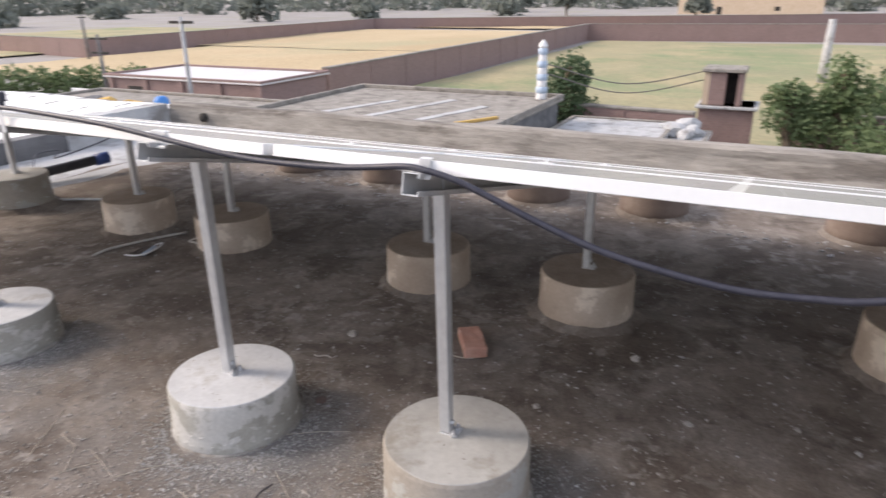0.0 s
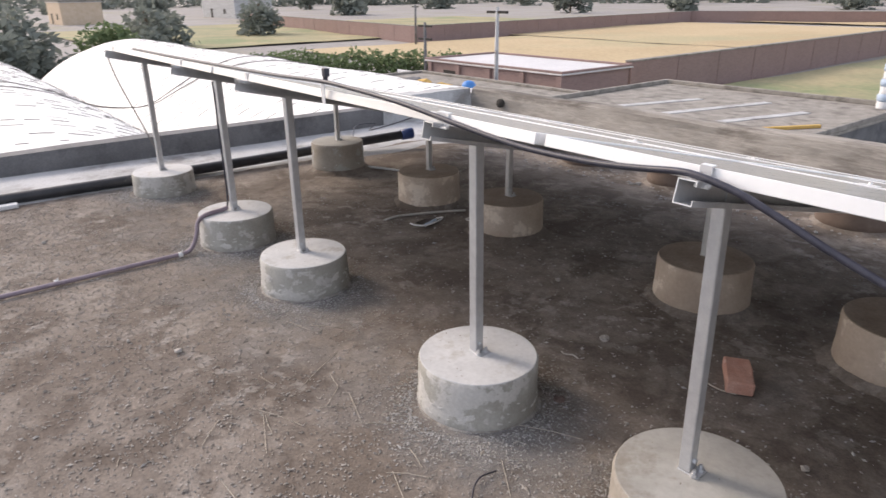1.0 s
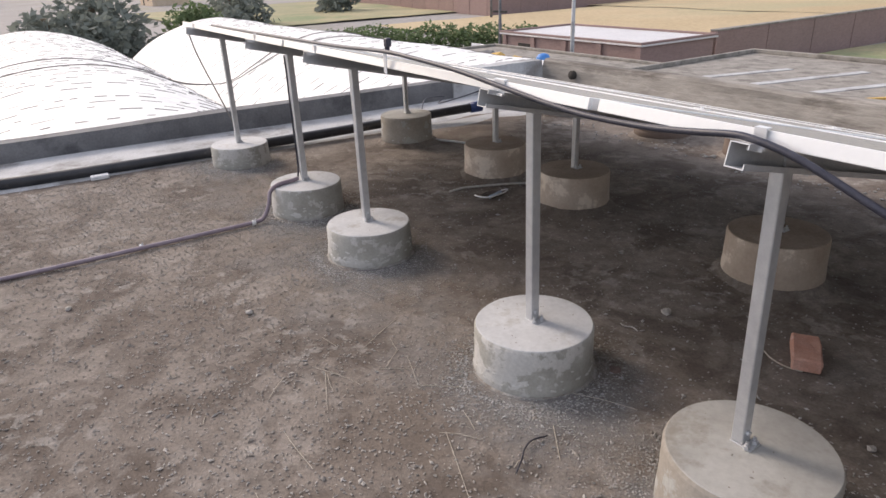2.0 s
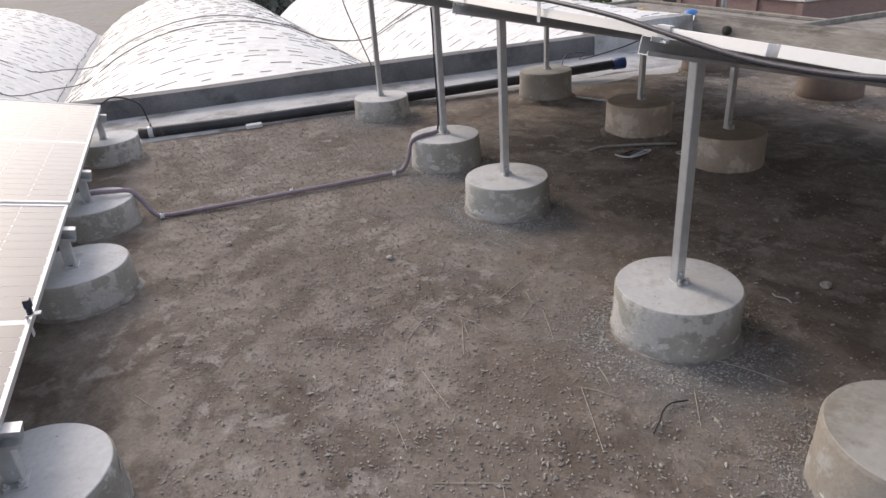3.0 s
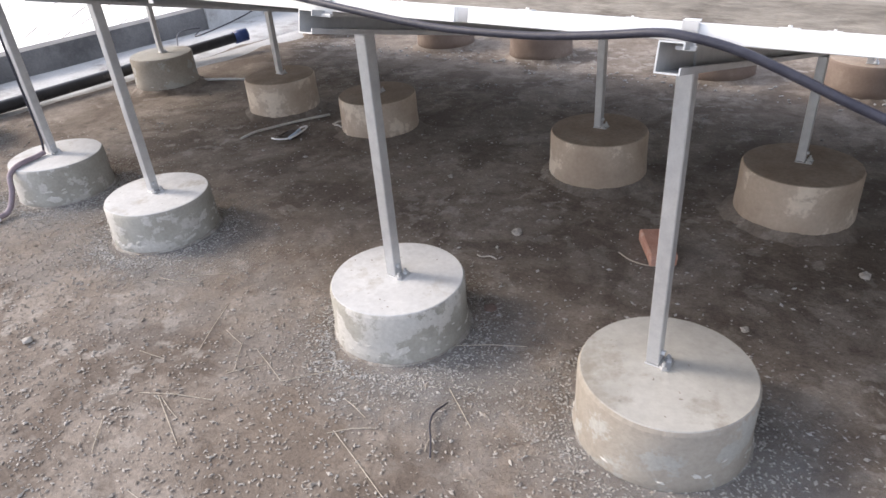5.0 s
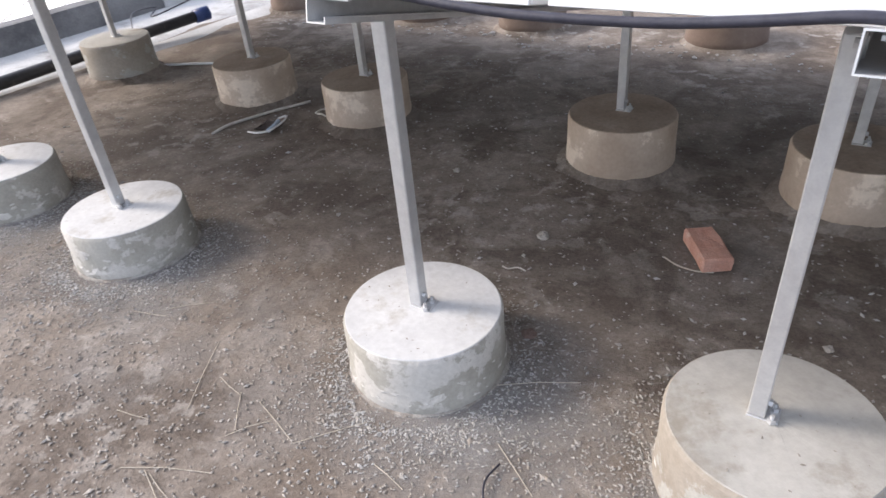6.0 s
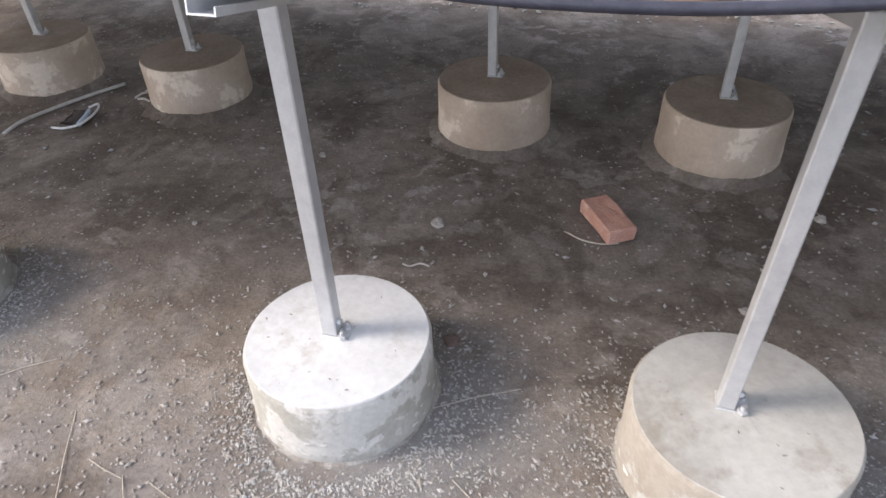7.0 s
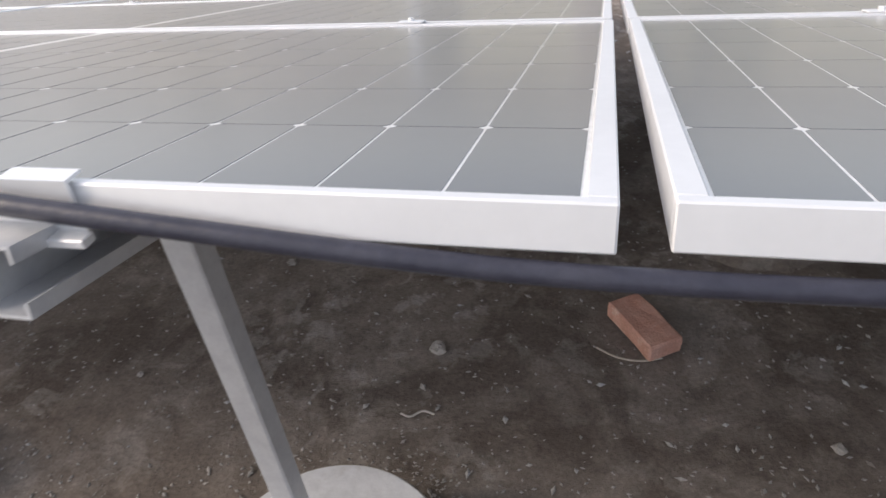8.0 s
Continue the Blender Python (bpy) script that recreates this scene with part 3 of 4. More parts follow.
for i, qx in enumerate(QX):
    pedestal(qx, -0.185, 0.165, M_CONC, i + 31.2, GREY)
    pedestal(qx, -1.80, PED_H, M_CONC_DUST_SUN, i + 37.2, DUSTY)
    pedestal(qx, -3.35, PED_H, M_CONC_DUST_SUN, i + 41.2, DUSTY)
    post(qx, -1.80, PED_H + 0.003, under(-1.80 - DY) + SZ - 0.002)
    post(qx, -3.33, PED_H + 0.003, under(-3.33 - DY) + SZ - 0.002)
    post(qx, -0.20, 0.168, under(-0.20 - DY) + SZ - 0.002)
    beam(qx + 0.02, 1.905 + DY, under(1.905) + SZ, 3.555)

# ---- solar panels ----
PL, PD, PH = 2.49, 1.134, 0.035
NCX, NCY = 26, 6


def build_panel():
    e = hull("solar_panel")
    lip = 0.013
    for nm, x0, x1, y0, y1 in (("long_rail", 0, PL, 0, lip), ("long_rail", 0, PL, PD - lip, PD), ("short_rail", 0, 0.021, lip, PD - lip), ("short_rail", PL - 0.021, PL, lip, PD - lip)):
        bm = bmesh.new()
        box(bm, x0, x1, y0, y1, 0, PH, 0.0015)
        part(nm, bm, M_ALU, e)
    bm = bmesh.new()
    box(bm, 0.021, PL - 0.021, lip, PD - lip, PH - 0.012, PH - 0.004)
    part("back_sheet", bm, M_BACK, e, "white backing sheet under the cells")
    mx, my, mid = 0.0235, 0.016, 0.034
    px, py = (PL - 2 * mx - mid) / NCX, (PD - 2 * my) / NCY
    g, ch = 0.0014, 0.006
    a, b = px / 2 - g, py / 2 - 0.0007
    bm = bmesh.new()
    lo = [(-a + ch, -b), (a - ch, -b), (a, -b + ch), (a, b - ch), (a - ch, b), (-a + ch, b), (-a, b - ch), (-a, -b + ch)]
    t = [bm.verts.new((x, y, 0.0005)) for x, y in lo]
    u = [bm.verts.new((x, y, 0)) for x, y in lo]
    bm.faces.new(t)
    for k in range(8):
        bm.faces.new((u[k], u[(k + 1) % 8], t[(k + 1) % 8], t[k]))
    first = part("cell", bm, M_CELL, e)
    for i in range(NCX):
        for j in range(NCY):
            ob = first if i == j == 0 else new("cell", first.data)
            ob.parent = e
            ob.location = (mx + px * (i + 0.5) + (mid if i >= NCX // 2 else 0), my + py * (j + 0.5), PH - 0.004)
    bm = bmesh.new()
    box(bm, PL / 2 - 0.06, PL / 2 + 0.06, PD - 0.2, PD - 0.1, PH - 0.035, PH - 0.0125, 0.003)
    part("junction_box", bm, M_RUBBER, e, "black plastic junction box")
    return tagged(e, "dark framed solar panel with half-cut cells in landscape", "solar panel", "panels of the solar arrays")


panel = build_panel()
ROWP = PD + 0.026
# the fifth column is out of view, added to deepen the shade below
COLS = (-5.826, -3.303, -0.780, 1.743, 4.266)
placed = False
for arr, (dy, cols) in enumerate(((0.0, COLS), (DY, (-5.608, -3.085, -0.562)))):
    for c in cols:
        for r in range(3):
            y, z = FRONT_Y + dy + r * ROWP * CT, FRONT_Z + (SZ if arr else 0) - r * ROWP * ST
            j = 0.15 * RND.uniform(-1, 1)
            m = pose(c, y, z, -math.degrees(TILT), 0, j)
            if placed:
                copy_thing(panel, m)
            else:
                panel.matrix_basis = m
                placed = True

# ---- soil and cement round the pedestals ----
def skirt(x, y, r, w, h, material, name, label, seed, cat):
    bm = bmesh.new()
    n = 84
    inner, mid, outer = [], [], []
    for k in range(n):
        a = 2 * math.pi * k / n
        q = 1 + 0.45 * noise.noise((2.2 * math.cos(a) + seed, 2.2 * math.sin(a), seed)) + 0.4 * noise.noise((6 * math.cos(a), 6 * math.sin(a), seed)) + 0.35 * noise.noise((15 * math.cos(a), 15 * math.sin(a), seed))
        for ring, rr, z in ((inner, r - 0.012, h * (0.85 + 0.25 * noise.noise((2.2 * math.cos(a) + seed, 2.2 * math.sin(a), seed + 5)))), (mid, r + 0.35 * w * q, h * 0.35), (outer, r + w * max(0.1, q), -0.012)):
            ring.append(bm.verts.new((x + rr * math.cos(a), y + rr * math.sin(a), z + fall(y))))
    for p, q in ((inner, mid), (mid, outer)):
        for k in range(n):
            bm.faces.new((p[k], q[k], q[(k + 1) % n], p[(k + 1) % n]))
    return tagged(part(name, bm, material, smooth=True), label, cat, kind="structure")


for i, (fx, bx, tx) in enumerate(zip(FX, BX, TX)):
    skirt(fx, 2.193, R_PED, 0.024, 0.009, M_SPILL, "trim", "thin cement crumbs spilt round the foot of a pedestal", i * 1.7, "cement spill")
    skirt(bx, 3.84, R_PED + 0.004, 0.075, 0.046, M_DIRT, "trim", "brown soil heaped round the foot of a pedestal", i * 2.3 + 40, "soil")
    skirt(tx, 5.90, 0.27, 0.05, 0.04, M_DIRT, "trim", "brown soil heaped round the foot of a pedestal", i * 2.9 + 80, "soil")
for i, qx in enumerate(QX):
    skirt(qx, -0.185, R_PED, 0.024, 0.009, M_SPILL, "trim", "thin cement crumbs spilt round the foot of a pedestal", i * 1.3 + 120, "cement spill")


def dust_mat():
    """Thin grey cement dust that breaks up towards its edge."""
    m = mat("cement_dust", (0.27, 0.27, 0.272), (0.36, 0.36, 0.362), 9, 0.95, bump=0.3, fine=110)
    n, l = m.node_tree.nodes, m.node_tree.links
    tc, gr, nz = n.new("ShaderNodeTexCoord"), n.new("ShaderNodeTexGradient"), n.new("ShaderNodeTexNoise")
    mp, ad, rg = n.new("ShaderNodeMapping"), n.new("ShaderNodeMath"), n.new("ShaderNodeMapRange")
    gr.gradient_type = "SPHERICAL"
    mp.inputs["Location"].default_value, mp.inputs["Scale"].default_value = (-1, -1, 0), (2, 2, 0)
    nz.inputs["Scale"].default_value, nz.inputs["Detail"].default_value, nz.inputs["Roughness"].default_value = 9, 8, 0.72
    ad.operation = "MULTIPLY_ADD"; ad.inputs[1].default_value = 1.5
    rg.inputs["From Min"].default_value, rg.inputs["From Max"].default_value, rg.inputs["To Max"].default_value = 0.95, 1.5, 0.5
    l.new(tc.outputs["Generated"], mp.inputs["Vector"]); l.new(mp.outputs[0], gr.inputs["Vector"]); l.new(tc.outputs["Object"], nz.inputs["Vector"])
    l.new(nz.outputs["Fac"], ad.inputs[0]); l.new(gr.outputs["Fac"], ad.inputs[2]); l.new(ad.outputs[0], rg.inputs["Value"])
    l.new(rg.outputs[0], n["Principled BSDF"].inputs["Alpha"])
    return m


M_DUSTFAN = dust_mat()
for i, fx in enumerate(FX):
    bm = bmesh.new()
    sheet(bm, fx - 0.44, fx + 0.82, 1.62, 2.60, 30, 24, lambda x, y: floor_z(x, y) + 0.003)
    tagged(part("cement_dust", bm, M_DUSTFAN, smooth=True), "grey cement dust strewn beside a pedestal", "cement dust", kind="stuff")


# ---- cables, conduits and pipes ----
def strand(name, pts, r, material, label, cat, per=8, n=10):
    bm = bmesh.new()
    tube(bm, spline(pts, per), r, n)
    return tagged(part(name, bm, material, smooth=True), label, cat)


strand("black_cable", [(-5.2, 2.06, 1.212), (-4.2, 2.04, 1.216), (-3.3, 2.03, 1.222), (-2.6, 2.0, 1.234), (-2.2, 1.97, 1.25), (-2.02, 1.948, 1.258), (-1.87, 1.945, 1.256), (-1.48, 1.945, 1.236), (-1.16, 1.952, 1.201), (-0.95, 1.955, 1.179), (-0.80, 1.957, 1.171), (-0.60, 1.957, 1.174), (-0.45, 1.953, 1.188), (-0.34, 1.945, 1.203), (-0.28, 1.94, 1.204), (-0.19, 1.935, 1.190), (-0.105, 1.935, 1.162), (0.042, 1.935, 1.106), (0.184, 1.935, 1.060), (0.316, 1.935, 1.033), (0.498, 1.935, 1.012), (0.66, 1.935, 1.020), (0.768, 1.935, 1.037), (1.0, 1.94, 1.11), (1.2, 1.95, 1.18)], 0.0088, M_RUBBER, "black corrugated cable conduit tied along the panel edge and sagging", "cable", 6)
strand("black_cable", [(-3.890, 2.158, 0.222), (-3.894, 2.170, 0.30), (-3.896, 2.172, 0.50), (-3.897, 2.170, 0.70), (-3.896, 2.172, 0.95), (-3.896, 2.170, 1.07)], 0.0062, M_RUBBER, "black cable tied up along a steel post", "cable", 6)
conduit = strand("floor_conduit", [(-3.87, -0.23, 0.20), (-3.855, -0.16, 0.205), (-3.84, -0.05, 0.20), (-3.832, 0.05, 0.185), (-3.805, 0.108, 0.11), (-3.762, 0.164, 0.03), (-3.737, 0.25, 0.016), (-3.725, 0.615, 0.016), (-3.722, 1.019, 0.016), (-3.732, 1.421, 0.012), (-3.748, 1.755, 0.008), (-3.757, 1.835, 0.03), (-3.775, 1.885, 0.11), (-3.80, 1.915, 0.185), (-3.83, 1.985, 0.212), (-3.858, 2.10, 0.214), (-3.866, 2.15, 0.22)], 0.0145, M_MAUVE, "dusty mauve-grey flexible conduit laid between the arrays", "conduit", 7)
for y, z in ((0.20, 0.018), (1.024, 0.018), (1.75, 0.009)):
    bm = bmesh.new()
    tube(bm, [(-3.735, y - 0.012, z), (-3.735, y + 0.012, z)], 0.019, 10)
    tube(bm, [(-3.735, y, z + 0.012), (-3.71, y + 0.01, z + 0.036)], 0.003, 5)
    part("coupling", bm, M_WHITE, conduit, "pale wire tie round the conduit")

pipe = hull("drain_pipe")
bm = bmesh.new()
tube(bm, spline([(-5.895, 0.04, 0.055), (-5.82, 0.80, 0.05), (-5.79, 1.85, 0.046), (-5.785, 2.68, 0.042), (-5.78, 3.70, 0.045), (-5.75, 4.20, 0.06), (-5.55, 4.88, 0.112)], 6), 0.048, 14)
length = part("pipe_length", bm, M_PIPE, pipe, smooth=True)
bm = bmesh.new()
tube(bm, [(-5.562, 4.84, 0.109), (-5.53, 4.95, 0.117), (-5.524, 4.97, 0.118)], 0.06, 14)
part("end_cap", bm, M_BLUE, length, "blue plastic end cap", smooth=True)
bm = bmesh.new()
tube(bm, [(-5.885, 0.12, 0.055), (-5.881, 0.16, 0.055)], 0.056, 12)
tube(bm, [(-5.882, 0.14, 0.10), (-5.875, 0.15, 0.155)], 0.006, 6)
part("pipe_clamp", bm, M_GALV, pipe, "steel pipe clamp")
tagged(pipe, "black plastic drain pipe with a blue end cap", "pipe")
bm = bmesh.new()
box(bm, -5.745, -5.67, 0.955, 1.10, -0.005, 0.032, 0.006)
tagged(part("white_block", bm, M_WHITE), "small white tile piece lying beside the drain pipe", "tile piece")
strand("loose_cable", [(-5.62, -0.17, 0.41), (-5.68, -0.06, 0.44), (-5.80, 0.10, 0.34), (-5.88, 0.14, 0.17), (-5.882, 0.15, 0.11)], 0.0075, M_RUBBER, "thin black cable arching to the drain pipe", "cable")
strand("loose_cable", [(-5.72, 4.3, 0.12), (-5.95, 4.5, 0.20), (-6.0, 4.78, 0.18), (-5.85, 4.62, 0.15), (-5.55, 4.95, 0.28), (-5.35, 5.25, 0.43)], 0.0065, M_RUBBER, "thin black looped cable by the pipe's end", "cable")

# straps and clamps on the front edge
for cx, w in ((-5.445, 0.03), (-3.843, 0.03), (-2.848, 0.03), (-1.235, 0.060), (-0.275, 0.03), (1.27, 0.04)):
    e = hull("edge_clamp", pose(cx, FRONT_Y, FRONT_Z))
    bm = bmesh.new()
    box(bm, -w / 2, w / 2, -0.004, -0.001, -0.005, 0.037)
    box(bm, -w / 2, w / 2, -0.004, 0.014, 0.037, 0.040)
    part("clamp_plate", bm, M_ALU, e)
    bm = bmesh.new()
    box(bm, -w / 2 - 0.004, w / 2 + 0.004, -0.018, -0.004, -0.012, -0.004, 0.001)
    part("clamp_foot", bm, M_ALU, e)
    tagged(e, "small aluminium clamp on the panel edge", "clamp", "edge clamps")
for r in (1, 2):
    for fx in WEB:
        bm = bmesh.new()
        box(bm, -0.03, 0.03, -0.021, 0.021, 0, 0.004, 0.001)
        bmesh.ops.create_cone(bm, segments=6, radius1=0.007, radius2=0.007, depth=0.007, cap_ends=True, matrix=Matrix.Translation((0, 0, 0.0075)))
        ob = part("mid_clamp", bm, M_ALU)
        d = r * ROWP - 0.013
        ob.matrix_basis = pose(fx + 0.02, FRONT_Y + d * CT + PH * ST, FRONT_Z - d * ST + PH * CT, -math.degrees(TILT), 0, 0)
        tagged(ob, "aluminium clamp bolted between two panel rows", "clamp", "clamps between panel rows")
e = hull("cable_tie", pose(-2.02, FRONT_Y, FRONT_Z))
bm = bmesh.new()
box(bm, -0.012, 0.012, -0.018, -0.014, -0.02, 0.062)
box(bm, -0.012, 0.012, -0.018, 0.03, 0.062, 0.066)
part("strap", bm, M_WHITE, e)
bm = bmesh.new()
tube(bm, [(0, -0.004, 0.06), (0.003, 0, 0.12)], 0.011, 8)
box(bm, -0.013, 0.016, -0.012, 0.012, 0.09, 0.125, 0.003)
part("connector", bm, M_RUBBER, e, "black cable connector standing upright")
tagged(e, "white strap tying the cable to the panel edge", "cable tie")
copy_thing(e, pose(-1.86, -0.165, 0.355))

# ---- small things on the roof ----
kx, ky = -0.664, 3.175
bm = bmesh.new()
box(bm, -0.115, 0.115, -0.057, 0.057, 0, 0.060, 0.006)
bmesh.ops.subdivide_edges(bm, edges=bm.edges, cuts=2, use_grid_fill=True)
for v in bm.verts:
    v.co += Vector((1, 1, 1)) * 0.004 * noise.noise(v.co * 30)
ob = part("brick", bm, M_BRICK)
ob.matrix_basis = pose(kx, ky, fall(ky) + 0.001, 0, 0, -57.0)
tagged(ob, "single red clay brick lying on the dirt", "brick")


def chunk(name, x, y, s, material, label, cat, seed, flat=0.6):
    bm = bmesh.new()
    bmesh.ops.create_icosphere(bm, subdivisions=2, radius=s)
    for v in bm.verts:
        v.co *= 1 + 0.55 * noise.noise(v.co / s * 1.3 + Vector((seed, 0, 0)))
        v.co.z = v.co.z * flat + s * flat * 0.6
    ob = part(name, bm, material)
    ob.matrix_basis = pose(x, y, fall(y), 0, 0, 70 * seed)
    return tagged(ob, label, cat)


chunk("mortar_chip", -1.280, 3.024, 0.024, M_STONE, "pale mortar chip on the dirt", "chip", 1.0)
chunk("mortar_chip", -1.935, 3.41, 0.018, M_STONE, "pale mortar chip on the dirt", "chip", 2.0)
chunk("brick_shard", -1.06, 2.44, 0.027, M_SHARD, "broken dark brown brick shard beside a pedestal", "brick shard", 3.0, 0.3)
for sx, sy, sd in ((-2.48, 1.32, 4.0), (-3.1, 0.55, 5.1), (-4.6, 1.1, 6.3), (-0.4, 1.6, 7.7), (0.4, 2.95, 8.1), (0.1, 3.4, 9.2), (-2.2, 2.8, 3.3), (-0.2, 2.8, 2.6), (0.8, 3.1, 1.9)):
    chunk("stone", sx, sy, 0.015 + 0.006 * math.sin(sd * 5), M_STONE, "small pale stone on the dirt roof", "stone", sd)

# cable scraps under the array
SC = -0.036                            # the dirt's height there
strand("cable_scrap", [(-3.56, 3.24, SC), (-3.555, 3.36, SC + 0.008), (-3.52, 3.51, SC + 0.002), (-3.44, 3.68, SC + 0.004), (-3.34, 3.88, SC)], 0.009, M_SCRAP, "pale dusty length of cable lying in the shade", "cable scrap")
strand("cable_scrap", [(-5.13, 4.04, SC - 0.004), (-4.92, 4.15, SC - 0.002), (-4.69, 4.25, SC - 0.004)], 0.010, M_WHITE, "pale straight scrap of conduit on the dirt", "cable scrap")
strand("plastic_scrap", [(-3.37, 3.35, SC), (-3.29, 3.35, SC + 0.006), (-3.23, 3.40, SC + 0.012), (-3.235, 3.52, SC + 0.02), (-3.30, 3.61, SC + 0.01), (-3.34, 3.58, SC)], 0.006, M_WHITE, "white curled plastic offcut beside the cable scrap", "plastic scrap")
strand("plastic_scrap", [(-3.25, 3.40, SC + 0.004), (-3.27, 3.48, SC + 0.008), (-3.30, 3.54, SC + 0.004)], 0.013, M_BLUEP, "pale blue plastic offcut on the dirt", "plastic scrap")
strand("wire_piece", [(-0.80, 1.70, 0.0), (-0.835, 1.75, 0.002), (-0.876, 1.80, 0.004), (-0.896, 1.85, 0.002), (-0.890, 1.915, -0.004)], 0.003, M_RUBBER, "short bent black wire lying on the dirt", "wire")
strand("wire_piece", [(-0.80, 3.09, -0.03), (-0.74, 3.055, -0.028), (-0.67, 3.05, -0.03), (-0.61, 3.07, -0.031)], 0.003, M_TWIG, "thin pale twig beside the brick", "twig")
strand("wire_piece", [(-1.33, 2.76, -0.024), (-1.30, 2.75, -0.02), (-1.27, 2.775, -0.022), (-1.235, 2.77, -0.024)], 0.0032, M_SCRAP, "short pale twig on the dirt in the shade", "twig")

bm = bmesh.new()
sheet(bm, -0.06, 0.06, -0.075, 0.075, 6, 6, lambda x, y: 0.012 + 0.012 * noise.noise((x * 22, y * 22, 2)))
bmesh.ops.solidify(bm, geom=bm.faces, thickness=0.002)
ob = part("plastic_film", bm, M_BAG, smooth=True)
ob.matrix_basis = pose(-3.30, 3.46, SC - 0.006, 0, 0, 12)
tagged(ob, "crumpled dark plastic film lying on the dirt", "plastic film")
for sx, sy, th in ((-3.10, 3.82, 0.4), (-3.08, 3.70, -0.2), (-3.13, 3.76, 1.1)):
    c, q = 0.05 * math.cos(th), 0.05 * math.sin(th)
    strand("plastic_scrap", [(sx - c, sy - q, SC + 0.01), (sx, sy, SC + 0.02), (sx + c, sy + q, SC + 0.01)], 0.006, M_SCRAP, "short pale plastic strip beside a pedestal", "plastic scrap", 4, 6)


def straw(x0, y0, x1, y1, bend):
    bm = bmesh.new()
    xm, ym = (x0 + x1) / 2 + bend, (y0 + y1) / 2 - bend
    tube(bm, [(x0, y0, floor_z(x0, y0) + 0.003), (xm, ym, floor_z(xm, ym) + 0.006), (x1, y1, floor_z(x1, y1) + 0.002)], 0.0013, 5)
    tagged(part("straw_stalk", bm, M_TWIG), "thin dry straw stalk on the dirt roof", "straw", "straws on the roof")


TW = random.Random(3)
for x0, y0, x1, y1 in ((-1.65, 1.62, -1.57, 1.73), (-1.64, 1.65, -1.74, 1.77), (-1.66, 1.77, -1.45, 1.70), (-1.45, 1.70, -1.30, 1.88), (-0.93, 1.98, -0.77, 1.87), (-1.83, 1.39, -1.58, 1.51),
                       (-1.84, 1.64, -2.00, 1.91), (-2.44, 1.88, -2.29, 1.92), (-1.04, 2.18, -0.82, 2.31), (-2.34, 1.94, -2.20, 2.06), (-1.71, 1.15, -1.83, 1.26), (-1.76, 1.42, -1.51, 1.32),
                       (-1.48, 1.13, -1.22, 1.14), (-1.13, 1.63, -0.81, 1.51), (-0.91, 0.96, -0.81, 1.18), (-1.14, 1.61, -1.02, 1.71), (-1.83, 0.07, -1.68, 0.16), (-1.74, 1.42, -1.61, 1.39)):
    straw(x0, y0, x1, y1, TW.uniform(-0.006, 0.006))
for k in range(16):
    x, y, L, th = TW.uniform(-4.6, 0.3), TW.uniform(0.45, 1.9), TW.uniform(0.05, 0.16), TW.uniform(0, math.pi)
    straw(x, y, x + L * math.cos(th), y + L * math.sin(th), TW.uniform(-0.006, 0.006))


def gravel(name, count, place, lo, hi, material, label, seed):
    g = random.Random(seed)
    vs, fs = [], []
    for _ in range(count):
        x, y = place(g)
        s = g.uniform(lo, hi) * (1.7 if g.random() < 0.06 else 1.0)
        b, ground = len(vs), floor_z(x, y)
        t = g.uniform(0, 6.28)
        c, q = math.cos(t), math.sin(t)
        for px, py, pz in ((1.5, 0, 0.2), (0, 0.7, 0.25), (-1.3, 0, 0.2), (0, -0.8, 0.2), (0.2, 0.1, 0.7), (0, 0, -0.3)):
            px, py, pz = px * g.uniform(0.7, 1.3), py * g.uniform(0.7, 1.3), pz * g.uniform(0.7, 1.3)
            vs.append((x + s * (c * px - q * py), y + s * (q * px + c * py), s * pz + ground + 0.002))
        fs += [(b, b + 1, b + 4), (b + 1, b + 2, b + 4), (b + 2, b + 3, b + 4), (b + 3, b, b + 4), (b + 1, b, b + 5), (b + 2, b + 1, b + 5), (b + 3, b + 2, b + 5), (b, b + 3, b + 5)]
    me = bpy.data.meshes.new(name)
    me.from_pydata(vs, [], fs)
    me.materials.append(material)
    return tagged(new(name, me), label, "gravel", kind="stuff")


def near_front(g):
    a = g.choice(FX[:6])
    r, t = R_PED + 0.012 + abs(g.gauss(0.0, 0.075 if g.random() < 0.6 else 0.16)), g.uniform(0, 6.28)
    return a + 0.015 + r * math.cos(t), 2.18 + r * math.sin(t) * 1.1


def front_spill(g):
    """Flakes lie thickest on the side where the pedestals' plaster has chipped."""
    a = g.choice(FX[:4])
    r, t = R_PED + 0.014 + abs(g.gauss(0.0, 0.05 if g.random() < 0.6 else 0.15)), g.gauss(-1.3, 0.95)
    return a + 0.015 + r * math.cos(t), 2.18 + r * math.sin(t) * 1.1


def open_strip(g):
    return g.uniform(-5.6, 1.6), 0.15 + abs(g.gauss(0.95, 0.6))


def shaded(g):
    return g.uniform(-4.8, 1.6), g.uniform(2.3, 5.0)


def row_side(g):
    a = g.choice(FX[:6])
    return a + 0.1 + g.gauss(0, 0.34), 2.05 + g.gauss(0, 0.16)


gravel("gravel", 10000, near_front, 0.002, 0.0058, M_CRUMB, "loose pale cement crumbs round the pedestals", 11)
gravel("lime_crumbs", 2600, front_spill, 0.002, 0.0052, M_PALE_RUBBLE, "whitish lime crumbs fallen from the chipped pedestals", 21)
gravel("gravel", 7500, row_side, 0.0018, 0.0052, M_CRUMB, "pale cement crumbs along the front row", 17)
gravel("gravel", 17000, open_strip, 0.0018, 0.0064, M_STONE, "fine loose gravel on the open strip of roof", 12)
